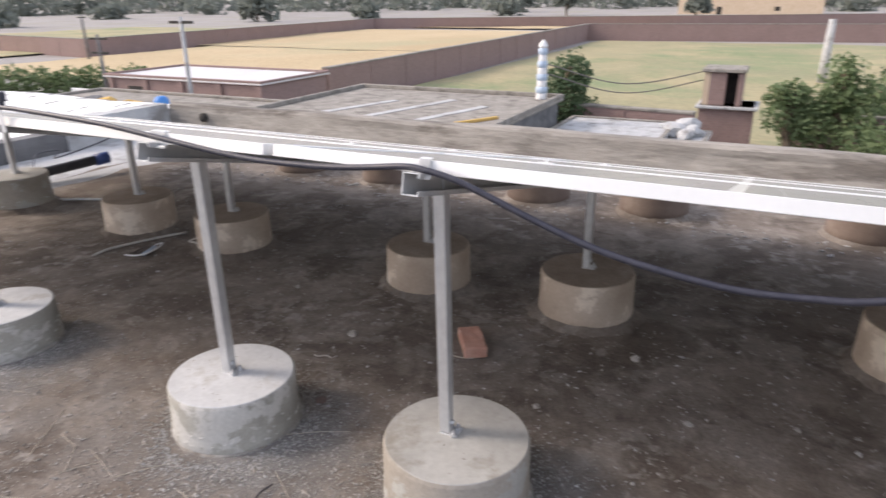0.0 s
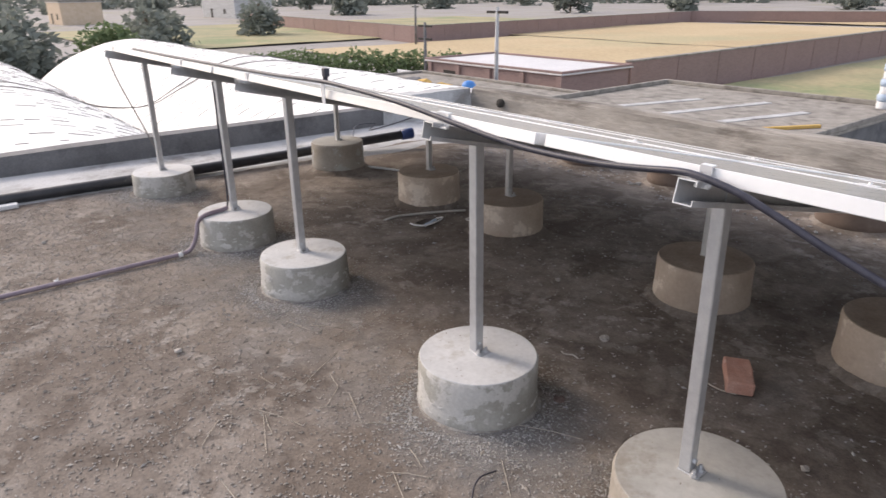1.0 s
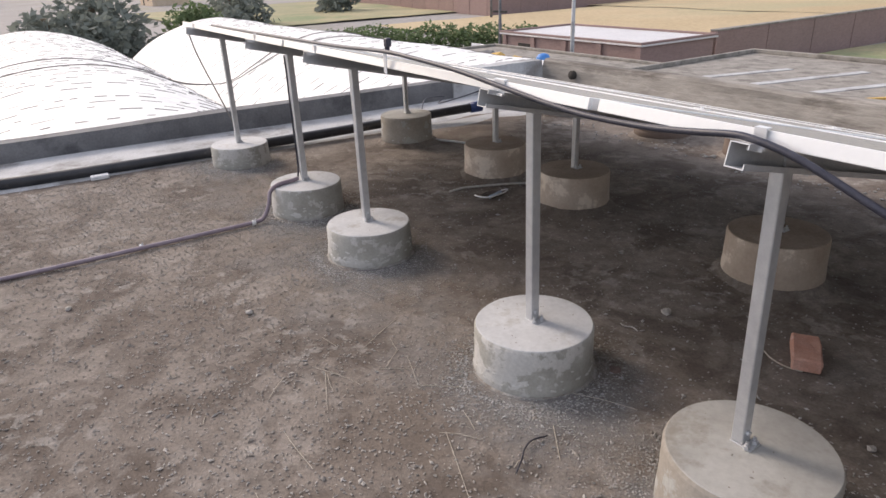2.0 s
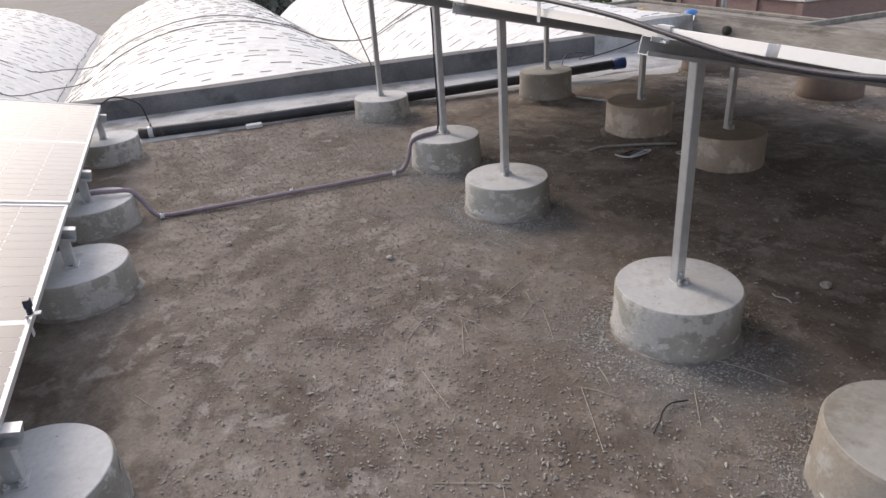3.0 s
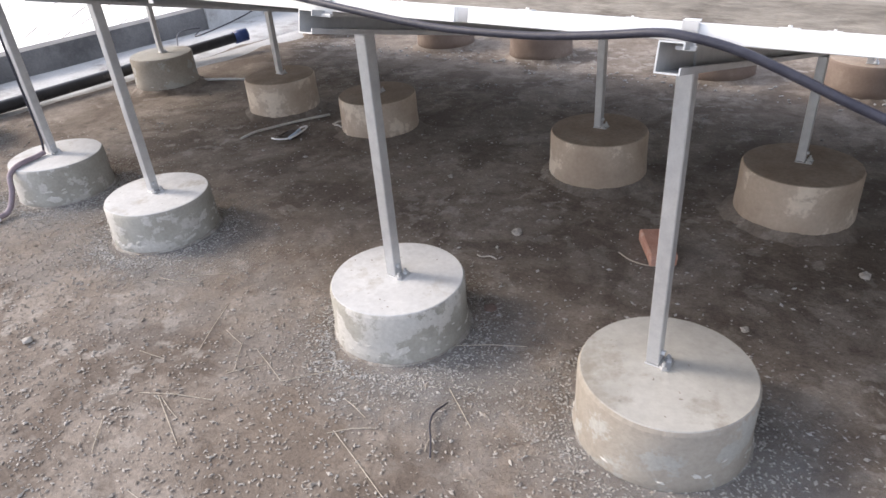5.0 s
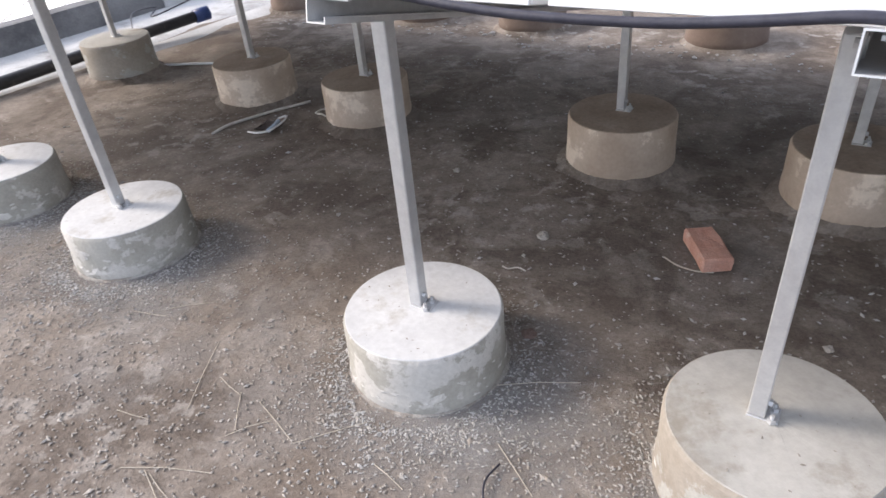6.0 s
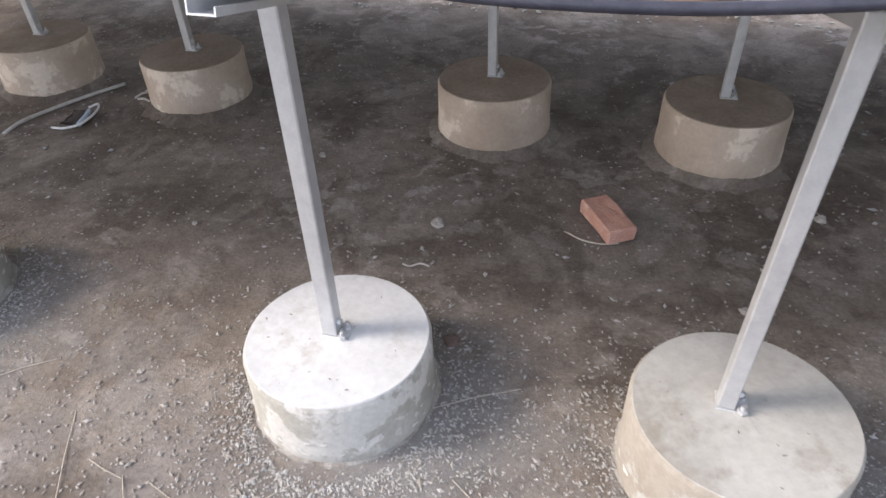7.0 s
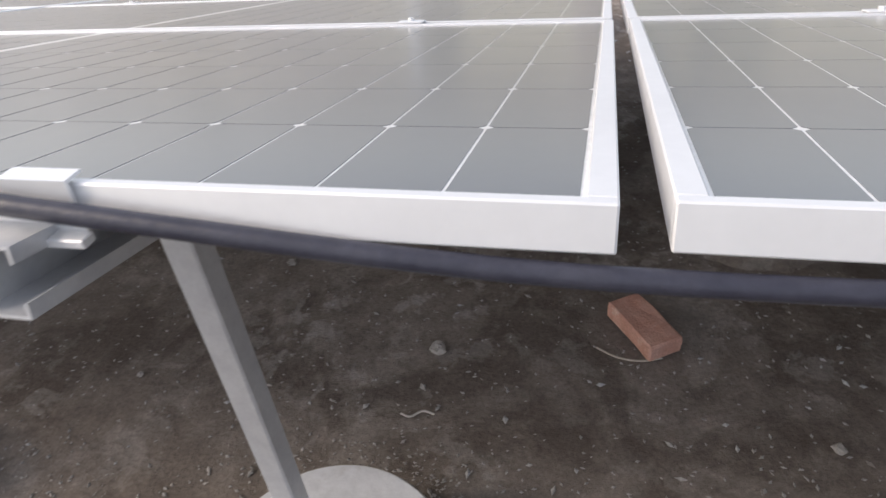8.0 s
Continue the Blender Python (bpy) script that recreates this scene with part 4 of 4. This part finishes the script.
gravel("gravel", 5000, shaded, 0.0018, 0.0068, M_CRUMB, "scattered pale grit under the panels", 13)
gravel("pale_bits", 260, shaded, 0.005, 0.011, M_PALE_RUBBLE, "pale broken bits of plaster under the panels", 23)


def back_edge(g):
    return g.uniform(-5.0, 2.2), 5.55 + g.gauss(0, 0.12)


gravel("rubble", 220, back_edge, 0.006, 0.018, M_PALE_RUBBLE, "pale grey broken cement rubble at the back of the array", 18)
gravel("dirt_clods", 6000, open_strip, 0.003, 0.007, M_CLOD, "small brown clods of dirt on the roof", 14)

strand("stay_wire", [(-5.80, 1.99, 1.17), (-5.72, 2.03, 0.92), (-5.58, 2.12, 0.58), (-5.50, 2.18, 0.36)], 0.006, M_ROPE, "thin dark stay wire from the array's corner to a post", "wire")
ROOF = set(scene.objects)              # all so far stands on the roof

# ---- tarpaulin-covered heaps beside the building ----
def heap_z(x, dy):
    u = min(1.0, abs(dy) / 2.875)
    e = max(0.0, min(1.0, (x + 28.0) / 3.5)) ** 0.5 if x < -24.5 else 1.0
    z = -1.05 + 1.15 * (1 - u ** 2.1) * e - 1.2 * (1 - e)
    return z + 0.05 * noise.noise((x * 0.5, dy * 0.6, 4)) + 0.02 * noise.noise((x * 2.1, dy * 1.1, 8))


for i, cy in enumerate((-4.47, 1.28, 7.03)):
    e = hull("covered_heap", pose(0, cy, 0))
    bm = bmesh.new()
    sheet(bm, -28.0, -6.75, -2.875, 2.875, 70, 40, heap_z)
    lo = [v for v in bm.verts if abs(abs(v.co.y) - 2.875) < 1e-4 or v.co.x < -27.99 or v.co.x > -6.76]
    edges = [ed for ed in bm.edges if ed.is_boundary]
    ext = bmesh.ops.extrude_edge_only(bm, edges=edges)
    for v in ext["geom"]:
        if isinstance(v, bmesh.types.BMVert):
            v.co.z = GROUND
    part("tarpaulin", bm, M_TARP, e, smooth=True)
    g = random.Random(i + 5)
    bm = bmesh.new()
    for k in range(46):
        x, y = -7.2 - 0.42 * k + g.uniform(-0.06, 0.06), -2.8 + g.uniform(0, 0.3)
        while y < 2.75:
            L = g.uniform(0.08, 0.3)
            ys = [yy for yy in (y, y + L * 0.5, y + L) if yy < 2.82]
            if len(ys) > 1:
                tube(bm, [(x + 0.12 * math.sin(yy * 1.1 + i) + 0.02 * math.sin(yy * 7 + k), yy, heap_z(x, yy) + 0.004) for yy in ys], 0.0042, 4)
            y += L + g.uniform(0.06, 0.32) + (0.5 if g.random() < 0.12 else 0)
    x = -7.0
    while x > -26:
        L = g.uniform(0.15, 0.6)
        tube(bm, [(x, 2.80, heap_z(x, 2.80) + 0.015), (x - L, 2.80 + g.uniform(-0.06, 0.05), heap_z(x - L, 2.80) + 0.015)], 0.010, 4)
        x -= L + g.uniform(0.02, 0.2)
    tagged(part("rope_stitches", bm, M_ROPE, e, "dark broken rope stitching"), kind="stuff")
    tagged(e, "long heap covered with white tarpaulin and stitched ropes", "covered heap", "covered heaps beside the roof")


def over_heaps(x, y):
    cy = min((-4.47, 1.28, 7.03), key=lambda c: abs(c - y))
    return max(heap_z(x, y - cy) + 0.02, -0.62)


for x0, x1 in ((-15.5, -13.5), (-11.2, -15.5)):
    pts = [(x0 + (x1 - x0) * k / 30, -7.2 + 16.8 * k / 30, over_heaps(x0 + (x1 - x0) * k / 30, -7.2 + 16.8 * k / 30)) for k in range(31)]
    strand("tie_rope", pts, 0.010, M_ROPE, "long dark rope slung across the tarpaulin heaps", "rope", 3, 6)

# ---- ground and fields ----
bm = bmesh.new()
for a in ((-2500, 2500, -2500, 2500),):
    sheet(bm, *a, 40, 40, lambda x, y: GROUND)
tagged(part("ground", bm, M_SOIL), "bare earth coloured paler for haze, reaching to the horizon", "ground", kind="structure")


def field(name, x0, x1, y0, y1, z, material, label):
    bm = bmesh.new()
    nx, ny = max(2, int((x1 - x0) / 2.5)), max(2, int((y1 - y0) / 2.5))
    sheet(bm, x0, x1, y0, y1, nx, ny, lambda x, y: GROUND + z + 0.12 * noise.noise((x * 0.12, y * 0.12, 2)) + 0.05 * noise.noise((x * 0.7, y * 0.7, 2)))
    return tagged(part(name, bm, material, smooth=True), label, "field", kind="stuff")


field("wheat_field", -64, -23, 33.5, 66, 0.25, M_WHEAT, "ripe golden wheat field beyond the brick wall")
field("wheat_field", -70, -23.6, 66.6, 112, 0.25, M_WHEAT, "ripe golden wheat field beyond a narrow path")
field("grass_field", -21.2, 40, 29, 92, 0.15, M_GRASS, "dry yellow-green grass field inside brick walls")
field("wheat_field", -70, -5, 121, 142, 0.25, M_WHEAT, "pale distant wheat field")
field("grass_field", -130, -75, 20, 110, 0.2, M_GRASS, "distant mixed dry grass field")


def wall_run(name, pts, h, t, label, pier=4.6):
    """A brick boundary wall with coping and piers, through the points."""
    e = hull(name)
    for (x0, y0), (x1, y1) in zip(pts, pts[1:]):
        L, a = math.hypot(x1 - x0, y1 - y0), math.degrees(math.atan2(y1 - y0, x1 - x0))
        bm = bmesh.new()
        box(bm, 0, L, -t / 2, t / 2, GROUND - 0.1, GROUND + h - 0.08)
        ob = part("wall_face", bm, M_BWALL, e); ob.matrix_basis = pose(x0, y0, 0, 0, 0, a)
        bm = bmesh.new()
        box(bm, 0, L, -t / 2 - 0.04, t / 2 + 0.04, GROUND + h - 0.08, GROUND + h, 0.01)
        ob = part("coping", bm, M_PARAPET, e); ob.matrix_basis = pose(x0, y0, 0, 0, 0, a)
        bm = bmesh.new()
        for k in range(int(L / pier) + 1):
            box(bm, k * pier, k * pier + 0.35, -t / 2 - 0.03, t / 2 + 0.03, GROUND - 0.1, GROUND + h - 0.12)
        ob = part("piers", bm, M_BWALL, e); ob.matrix_basis = pose(x0, y0, 0, 0, 0, a)
    return tagged(e, label, "brick wall")


wall_run("boundary_wall", [(-21.8, 31.2), (-23.4, 94.0), (60, 108)], 2.2, 0.35, "long reddish brick boundary wall between the fields")
wall_run("boundary_wall", [(-140, 60), (-66, 50), (-72, 118), (30, 165), (220, 170)], 2.0, 0.35, "distant brick boundary wall along the far fields")
wall_run("boundary_wall", [(-9.0, 24.6), (-1.8, 23.9)], 2.1, 0.3, "low brick yard wall")
wall_run("boundary_wall", [(1.2, 26.4), (16, 27.0)], 1.9, 0.3, "brick yard wall behind the trees")


def block_house(name, x0, x1, y0, y1, z, wall, roof, label, rim=0.12, openings=()):
    e = hull(name)
    bm = bmesh.new()
    box(bm, x0, x1, y0, y1, GROUND - 0.1, z - 0.12)
    part("wall", bm, wall, e)
    bm = bmesh.new()
    box(bm, x0 - 0.15, x1 + 0.15, y0 - 0.15, y1 + 0.15, z - 0.12, z - 0.03, 0.02)
    part("roof_slab", bm, roof, e)
    for nm, a in (("roof_rim", (x0 - 0.15, x1 + 0.15, y0 - 0.15, y0)), ("roof_rim", (x0 - 0.15, x1 + 0.15, y1, y1 + 0.15)), ("roof_rim", (x0 - 0.15, x0, y0, y1)), ("roof_rim", (x1, x1 + 0.15, y0, y1))):
        bm = bmesh.new()
        box(bm, *a, z - 0.03, z - 0.03 + rim, 0.015)
        part(nm, bm, M_PARAPET if wall is not M_BWALL else M_BWALL, e)
    # dark slabs on the wall stand for the shade inside doors and windows
    for cx, w, z0, z1 in openings:
        bm = bmesh.new()
        box(bm, cx - w / 2, cx + w / 2, y0 - 0.02, y0 + 0.05, z0, z1)
        part("dark_opening", bm, M_DARK, e)
    return tagged(e, label, "building")


hut = block_house("brick_shed", -30.2, -20.3, 24.2, 29.2, -2.0, M_BWALL, M_TIN, "long brick shed with a pale flat sheet roof", 0.1, ((-28.2, 1.3, -4.2, -2.5),))
for k in range(5):
    bm = bmesh.new()
    box(bm, -30.1 + 2.4 * k, -29.8 + 2.4 * k, 24.08, 24.2, GROUND, -2.15)
    part("pier", bm, M_BWALL, hut)
slab = block_house("lower_building", -13.4, -5.9, 9.0, 22.0, -1.6, M_CEMENT, M_PARAPET, "lower grey concrete building with a stained flat roof", 0.13)
for k, (a, b, c, d) in enumerate(((-11.8, 15.5, -10.6, 19.5), (-10.2, 15.2, -8.9, 20.3), (-8.4, 15.8, -7.4, 19.4))):
    bm = bmesh.new()
    L = math.hypot(c - a, d - b)
    box(bm, 0, L, -0.14, 0.14, 0, 0.02)
    ob = part("cement_streak", bm, M_STRIP, slab); ob.matrix_basis = pose(a, b, -1.632, 0, 0, math.degrees(math.atan2(d - b, c - a)))
bm = bmesh.new()
box(bm, 0, 2.2, -0.05, 0.05, 0, 0.08, 0.01)
ob = part("yellow_plank", bm, M_YELLOW); ob.matrix_basis = pose(-7.3, 15.6, -1.63, 0, 0, 62)
tagged(ob, "yellow plank lying on the lower concrete roof", "plank")
block_house("lower_building", -24.0, -14.2, 12.5, 19.0, -1.85, M_CEMENT, M_PARAPET, "low outbuilding with a cluttered grey roof", 0.1)
block_house("yard_platform", -5.6, -2.4, 17.4, 23.3, -2.4, M_CEMENT, M_STRIP, "pale concrete yard platform", 0.05)

# clutter on the outbuilding
for k, (x, y, s, mt, lb) in enumerate(((-19.6, 15.6, 0.5, M_YELLOW, "crumpled yellow sheet on the outbuilding roof"), (-18.7, 15.9, 0.4, M_YELLOW, "crumpled yellow sheet on the outbuilding roof"), (-20.4, 15.9, 0.45, M_CEMENT, "grey rubbish pile on the outbuilding roof"), (-17.6, 16.2, 0.35, M_PIPE, "dark rubbish pile on the outbuilding roof"))):
    ob = chunk("rubbish_heap", x, y, s, mt, lb, "rubbish", k + 2.2, 0.5)
    ob.location.z = -1.88
bm = bmesh.new()
lathe(bm, [(0.22, 0), (0.24, 0.07), (0.24, 0.36), (0.18, 0.46), (0.08, 0.5), (0.02, 0.51)], 20)
ob = part("water_drum", bm, M_BLUEP, smooth=True); ob.data.materials[0] = mat("drum_blue", (0.05, 0.22, 0.6), (0.08, 0.28, 0.66), 4, 0.5)
ob.location = (-17.3, 16.0, -1.88)
tagged(ob, "bright blue plastic water drum on the outbuilding roof", "water drum")
bm = bmesh.new()
box(bm, -31.6, -30.0, 23.0, 23.1, GROUND, -2.6, 0.02)
tagged(part("white_gate", bm, M_WHITE), "plain white metal gate beside the brick shed", "gate")

# banded white pillar on the lower building
e = hull("banded_pillar", pose(-6.35, 21.6, -1.63))
for k in range(8):
    bm = bmesh.new()
    r0 = 0.17 - 0.007 * k
    lathe(bm, [(r0, 0), (r0 + (0.025 if k % 2 else 0), 0.02), (r0 + (0.025 if k % 2 else 0), 0.18), (r0 - 0.01, 0.2)], 16)
    ob = part("band", bm, M_WHITE if k % 2 == 0 else M_BLUEP, e, smooth=True)
    ob.location.z = 0.2 * k
bm = bmesh.new()
lathe(bm, [(0.12, 0), (0.15, 0.06), (0.1, 0.16), (0.02, 0.26)], 14)
ob = part("finial", bm, M_WHITE, e); ob.location.z = 1.6
tagged(e, "white and pale blue banded pillar on the roof corner", "pillar")

block_house("yard_platform", -2.7, -1.3, 21.4, 23.3, -2.6, M_CEMENT, M_STRIP, "low pale concrete block under broken lumps", 0.03)

# brick tower at the yard wall
e = hull("brick_tower", pose(-1.15, 27.0, 0))
bm = bmesh.new(); box(bm, -1.1, 1.5, -0.9, 0.9, GROUND, -2.2); part("base", bm, M_BWALL, e)
bm = bmesh.new(); box(bm, -1.0, -0.72, -0.8, 0.8, -2.2, -1.05); part("side_pier", bm, M_CREAM, e, "cream plastered pier")
bm = bmesh.new(); box(bm, -0.72, 0.05, -0.8, 0.8, -2.2, -1.05); part("tower_wall", bm, M_BWALL, e)
bm = bmesh.new(); box(bm, 0.6, 0.85, -0.8, 0.8, -2.2, -1.05); part("side_pier", bm, M_BWALL, e)
# back of the niche coloured near-black for the shade in it
bm = bmesh.new(); box(bm, 0.05, 0.6, -0.1, 0.8, -2.2, -1.05); part("niche_back", bm, M_DARK, e, "dark niche")
bm = bmesh.new(); box(bm, -1.12, 0.95, -0.95, 0.95, -1.05, -0.93, 0.02); part("cap", bm, M_PARAPET, e)
bm = bmesh.new(); box(bm, -1.25, 1.7, -1.1, 1.0, -2.3, -2.2, 0.02); part("ledge", bm, M_STRIP, e, "pale concrete ledge")
e.scale = (0.7, 0.9, 1.0)
tagged(e, "small brick tower with a dark niche and concrete cap", "tower")
for k, (x, y, q) in enumerate(((-2.2, 22.3, 0.36), (-1.9, 22.9, 0.42), (-1.65, 22.4, 0.3), (-2.4, 22.9, 0.3), (-1.8, 21.9, 0.26))):
    ob = chunk("concrete_rubble", x, y, q, M_STRIP, "pale lump of broken concrete in the yard", "rubble", k * 1.9 + 4.4, 0.7)
    ob.location.z = -2.62


# ---- poles and wires ----
def pole(x, y, z1, r, arms, material, label):
    e = hull("utility_pole", pose(x, y, GROUND))
    bm = bmesh.new()
    lathe(bm, [(r, 0), (r * 0.9, (z1 - GROUND) * 0.5), (r * 0.7, z1 - GROUND)], 10)
    part("shaft", bm, material, e, smooth=True)
    for k in range(arms):
        bm = bmesh.new()
        box(bm, -0.6, 0.6, -0.05, 0.05, z1 - GROUND - 0.25 - 0.7 * k, z1 - GROUND - 0.15 - 0.7 * k)
        part("cross_arm", bm, M_DARK, e)
    return tagged(e, label, "utility pole")


pole(-20.6, 20.4, 0.9, 0.10, 1, M_STRIP, "slim pale concrete utility pole")
pole(-31.0, 24.6, -0.1, 0.11, 2, M_CEMENT, "grey utility pole with cross arms")
pole(3.2, 52, -0.05, 0.3, 0, M_STRIP, "pale concrete pole in the field")
pole(-62, 47, 0.2, 0.15, 1, M_CEMENT, "distant utility pole with a cross arm")
for z in (-0.9, -1.2):
    strand("overhead_wire", [(-6.3, 21.6, z + 0.4), (-4.0, 23.5, z - 0.35), (-1.5, 27, z - 0.1)], 0.02, M_ROPE, "slack dark wire between pillar and tower", "wire", 8, 5)


# ---- trees and hedges ----
def foliage(name, blobs, count, leaf, material, parent, seed):
    g = random.Random(seed)
    vs, fs = [], []
    tot = sum(b[3] ** 2 for b in blobs)
    for bx, by, bz, br, sq in blobs:
        for _ in range(int(count * br * br / tot)):
            while True:
                p = Vector((g.uniform(-1, 1), g.uniform(-1, 1), g.uniform(-1, 1)))
                if 0.35 < p.length < 1:
                    break
            p *= 1 + 0.3 * noise.noise(p * 2.3 + Vector((seed, 0, 0)))
            c = Vector((bx, by, bz)) + Vector((p.x * br, p.y * br, p.z * br * sq))
            a = Vector((g.gauss(0, 1), g.gauss(0, 1), g.gauss(0, 0.6))).normalized()
            b = a.cross(Vector((g.gauss(0, 1), g.gauss(0, 1), g.gauss(0, 1)))).normalized()
            s = leaf * g.uniform(0.6, 1.4)
            k = len(vs)
            vs += [tuple(c - a * s), tuple(c + b * s * 0.5), tuple(c + a * s), tuple(c - b * s * 0.5)]
            fs.append((k, k + 1, k + 2, k + 3))
    me = bpy.data.meshes.new(name)
    me.from_pydata(vs, [], fs)
    me.materials.append(material)
    ob = new(name, me)
    ob.parent = parent
    return ob


def tree(x, y, top, r, material, label, seed, count=2600, leaf=0.13, squash=1.0, spire=False):
    e = hull("tree", pose(x, y, GROUND))
    H = top - GROUND
    g = random.Random(seed)
    bm = bmesh.new()
    tube(bm, spline([(0, 0, -0.1), (0.08, 0.03, H * 0.3), (-0.05, 0.06, H * 0.6), (0, 0, H * 0.85)], 4), 0.05 + 0.03 * H, 8)
    part("trunk", bm, M_BARK, e)
    blobs = []
    for k in range(9):
        a, q = g.uniform(0, 6.28), g.uniform(0.2, 0.75)
        zz = H - r * squash * g.uniform(0.5, 1.7)
        blobs.append((r * q * math.cos(a), r * q * math.sin(a), zz, r * g.uniform(0.35, 0.6), squash))
        bm = bmesh.new()
        tube(bm, [(0, 0, max(0.3, zz - r)), (r * q * 0.6 * math.cos(a), r * q * 0.6 * math.sin(a), zz - 0.2 * r), (r * q * math.cos(a), r * q * math.sin(a), zz)], 0.03, 5)
        part("limb", bm, M_BARK, e)
    blobs.append((0, 0, H - r * 0.55 * squash, r * 0.55, squash))
    if spire:
        for k in range(5):
            blobs.append((0, 0, H - 0.15 - 0.32 * k, 0.18 + 0.13 * k, 0.6))
    foliage("crown", blobs, count, leaf, material, e, seed)
    return tagged(e, label, "tree")


tree(-6.15, 24.2, -0.25, 1.35, M_LEAF_D, "dark green bushy tree behind the banded pillar", 1, 4200, 0.09, 1.2)
tree(2.4, 25.0, -0.25, 1.5, M_LEAF, "leafy green tree with a tapering top in the yard", 2, 3800, 0.1, 1.2, True)
tree(4.2, 27.5, -0.75, 1.5, M_LEAF_D, "dark dense tree in the yard", 3, 2600, 0.1, 1.2)
tree(3.9, 22.5, -1.9, 1.5, M_LEAF, "low bright green tree in the yard", 6, 2600, 0.1, 0.8)
tree(1.0, 24.6, -1.0, 0.9, M_LEAF, "small green tree by the brick tower", 7, 1600, 0.09, 1.1)
tree(-50, 6.0, 1.1, 4.6, M_LEAF_F, "large green tree behind the heaps, coloured paler for haze", 4, 5200, 0.3, 0.9)
tree(-46, 3.0, 0.2, 3.5, M_LEAF_F, "large green tree behind the heaps, coloured paler for haze", 8, 3600, 0.28, 0.9)
tree(-50, 13.0, -0.3, 2.4, M_LEAF, "yellowish green tree behind the heaps", 5, 2400, 0.22, 0.9)
e = hull("hedge", pose(-36, 22.6, GROUND))
HG = random.Random(4)
foliage("hedge_leaves", [(-5.0 + 0.75 * k, 0.6 * k - 4.0 + HG.uniform(-0.3, 0.3), 1.35 + HG.uniform(-0.2, 0.25), 1.15, 0.9) for k in range(14)], 7000, 0.14, M_LEAF, e, 21)
bm = bmesh.new()
tube(bm, [(-5.0, -4.0, 0.3), (0, 0, 0.4), (4.8, 4.0, 0.3)], 0.25, 6)
part("stems", bm, M_BARK, e)
tagged(e, "long bright green hedge beside the brick shed", "hedge")
tree(-82, 24, 0.5, 4.5, M_LEAF_F, "grey-green tree on the plain, coloured paler for haze", 51, 1800, 0.4, 0.8)
tree(-96, 44, 1.0, 5.0, M_LEAF_F, "grey-green tree on the plain, coloured paler for haze", 52, 1800, 0.4, 0.8)
tree(-60, 18, -1.0, 2.5, M_LEAF_F, "grey-green tree on the plain, coloured paler for haze", 53, 1200, 0.3, 0.8)
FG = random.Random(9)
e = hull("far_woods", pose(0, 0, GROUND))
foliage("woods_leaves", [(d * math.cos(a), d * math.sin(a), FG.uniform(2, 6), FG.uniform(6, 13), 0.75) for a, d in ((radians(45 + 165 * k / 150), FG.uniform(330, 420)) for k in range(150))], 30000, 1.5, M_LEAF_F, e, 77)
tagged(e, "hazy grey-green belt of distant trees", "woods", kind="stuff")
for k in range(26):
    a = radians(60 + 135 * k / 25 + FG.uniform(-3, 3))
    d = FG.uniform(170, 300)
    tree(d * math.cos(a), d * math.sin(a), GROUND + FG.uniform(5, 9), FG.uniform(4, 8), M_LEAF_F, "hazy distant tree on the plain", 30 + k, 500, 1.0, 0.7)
for k, (x, y, w, d, h) in enumerate(((-190, 70, 22, 10, 5), (-30, 230, 40, 14, 5), (60, 260, 30, 12, 6), (-175, 30, 14, 8, 4.5))):
    block_house("distant_building", x, x + w, y, y + d, GROUND + h, M_CREAM if k % 2 else M_STRIP, M_TIN, "pale distant flat-roofed building", 0.3, ((x + w * 0.3, 1.5, GROUND, GROUND + 2.2), (x + w * 0.7, 1.5, GROUND + 1, GROUND + 2.2)))

# the yard's plan, drawn to a smaller scale, brought to the roof's
YARD = Matrix.Translation((0.066, -0.083, -0.009)) @ Matrix.Scale(1.08, 4)
for ob in list(scene.objects):
    if ob not in ROOF and ob.parent is None:
        ob.matrix_basis = YARD @ ob.matrix_basis
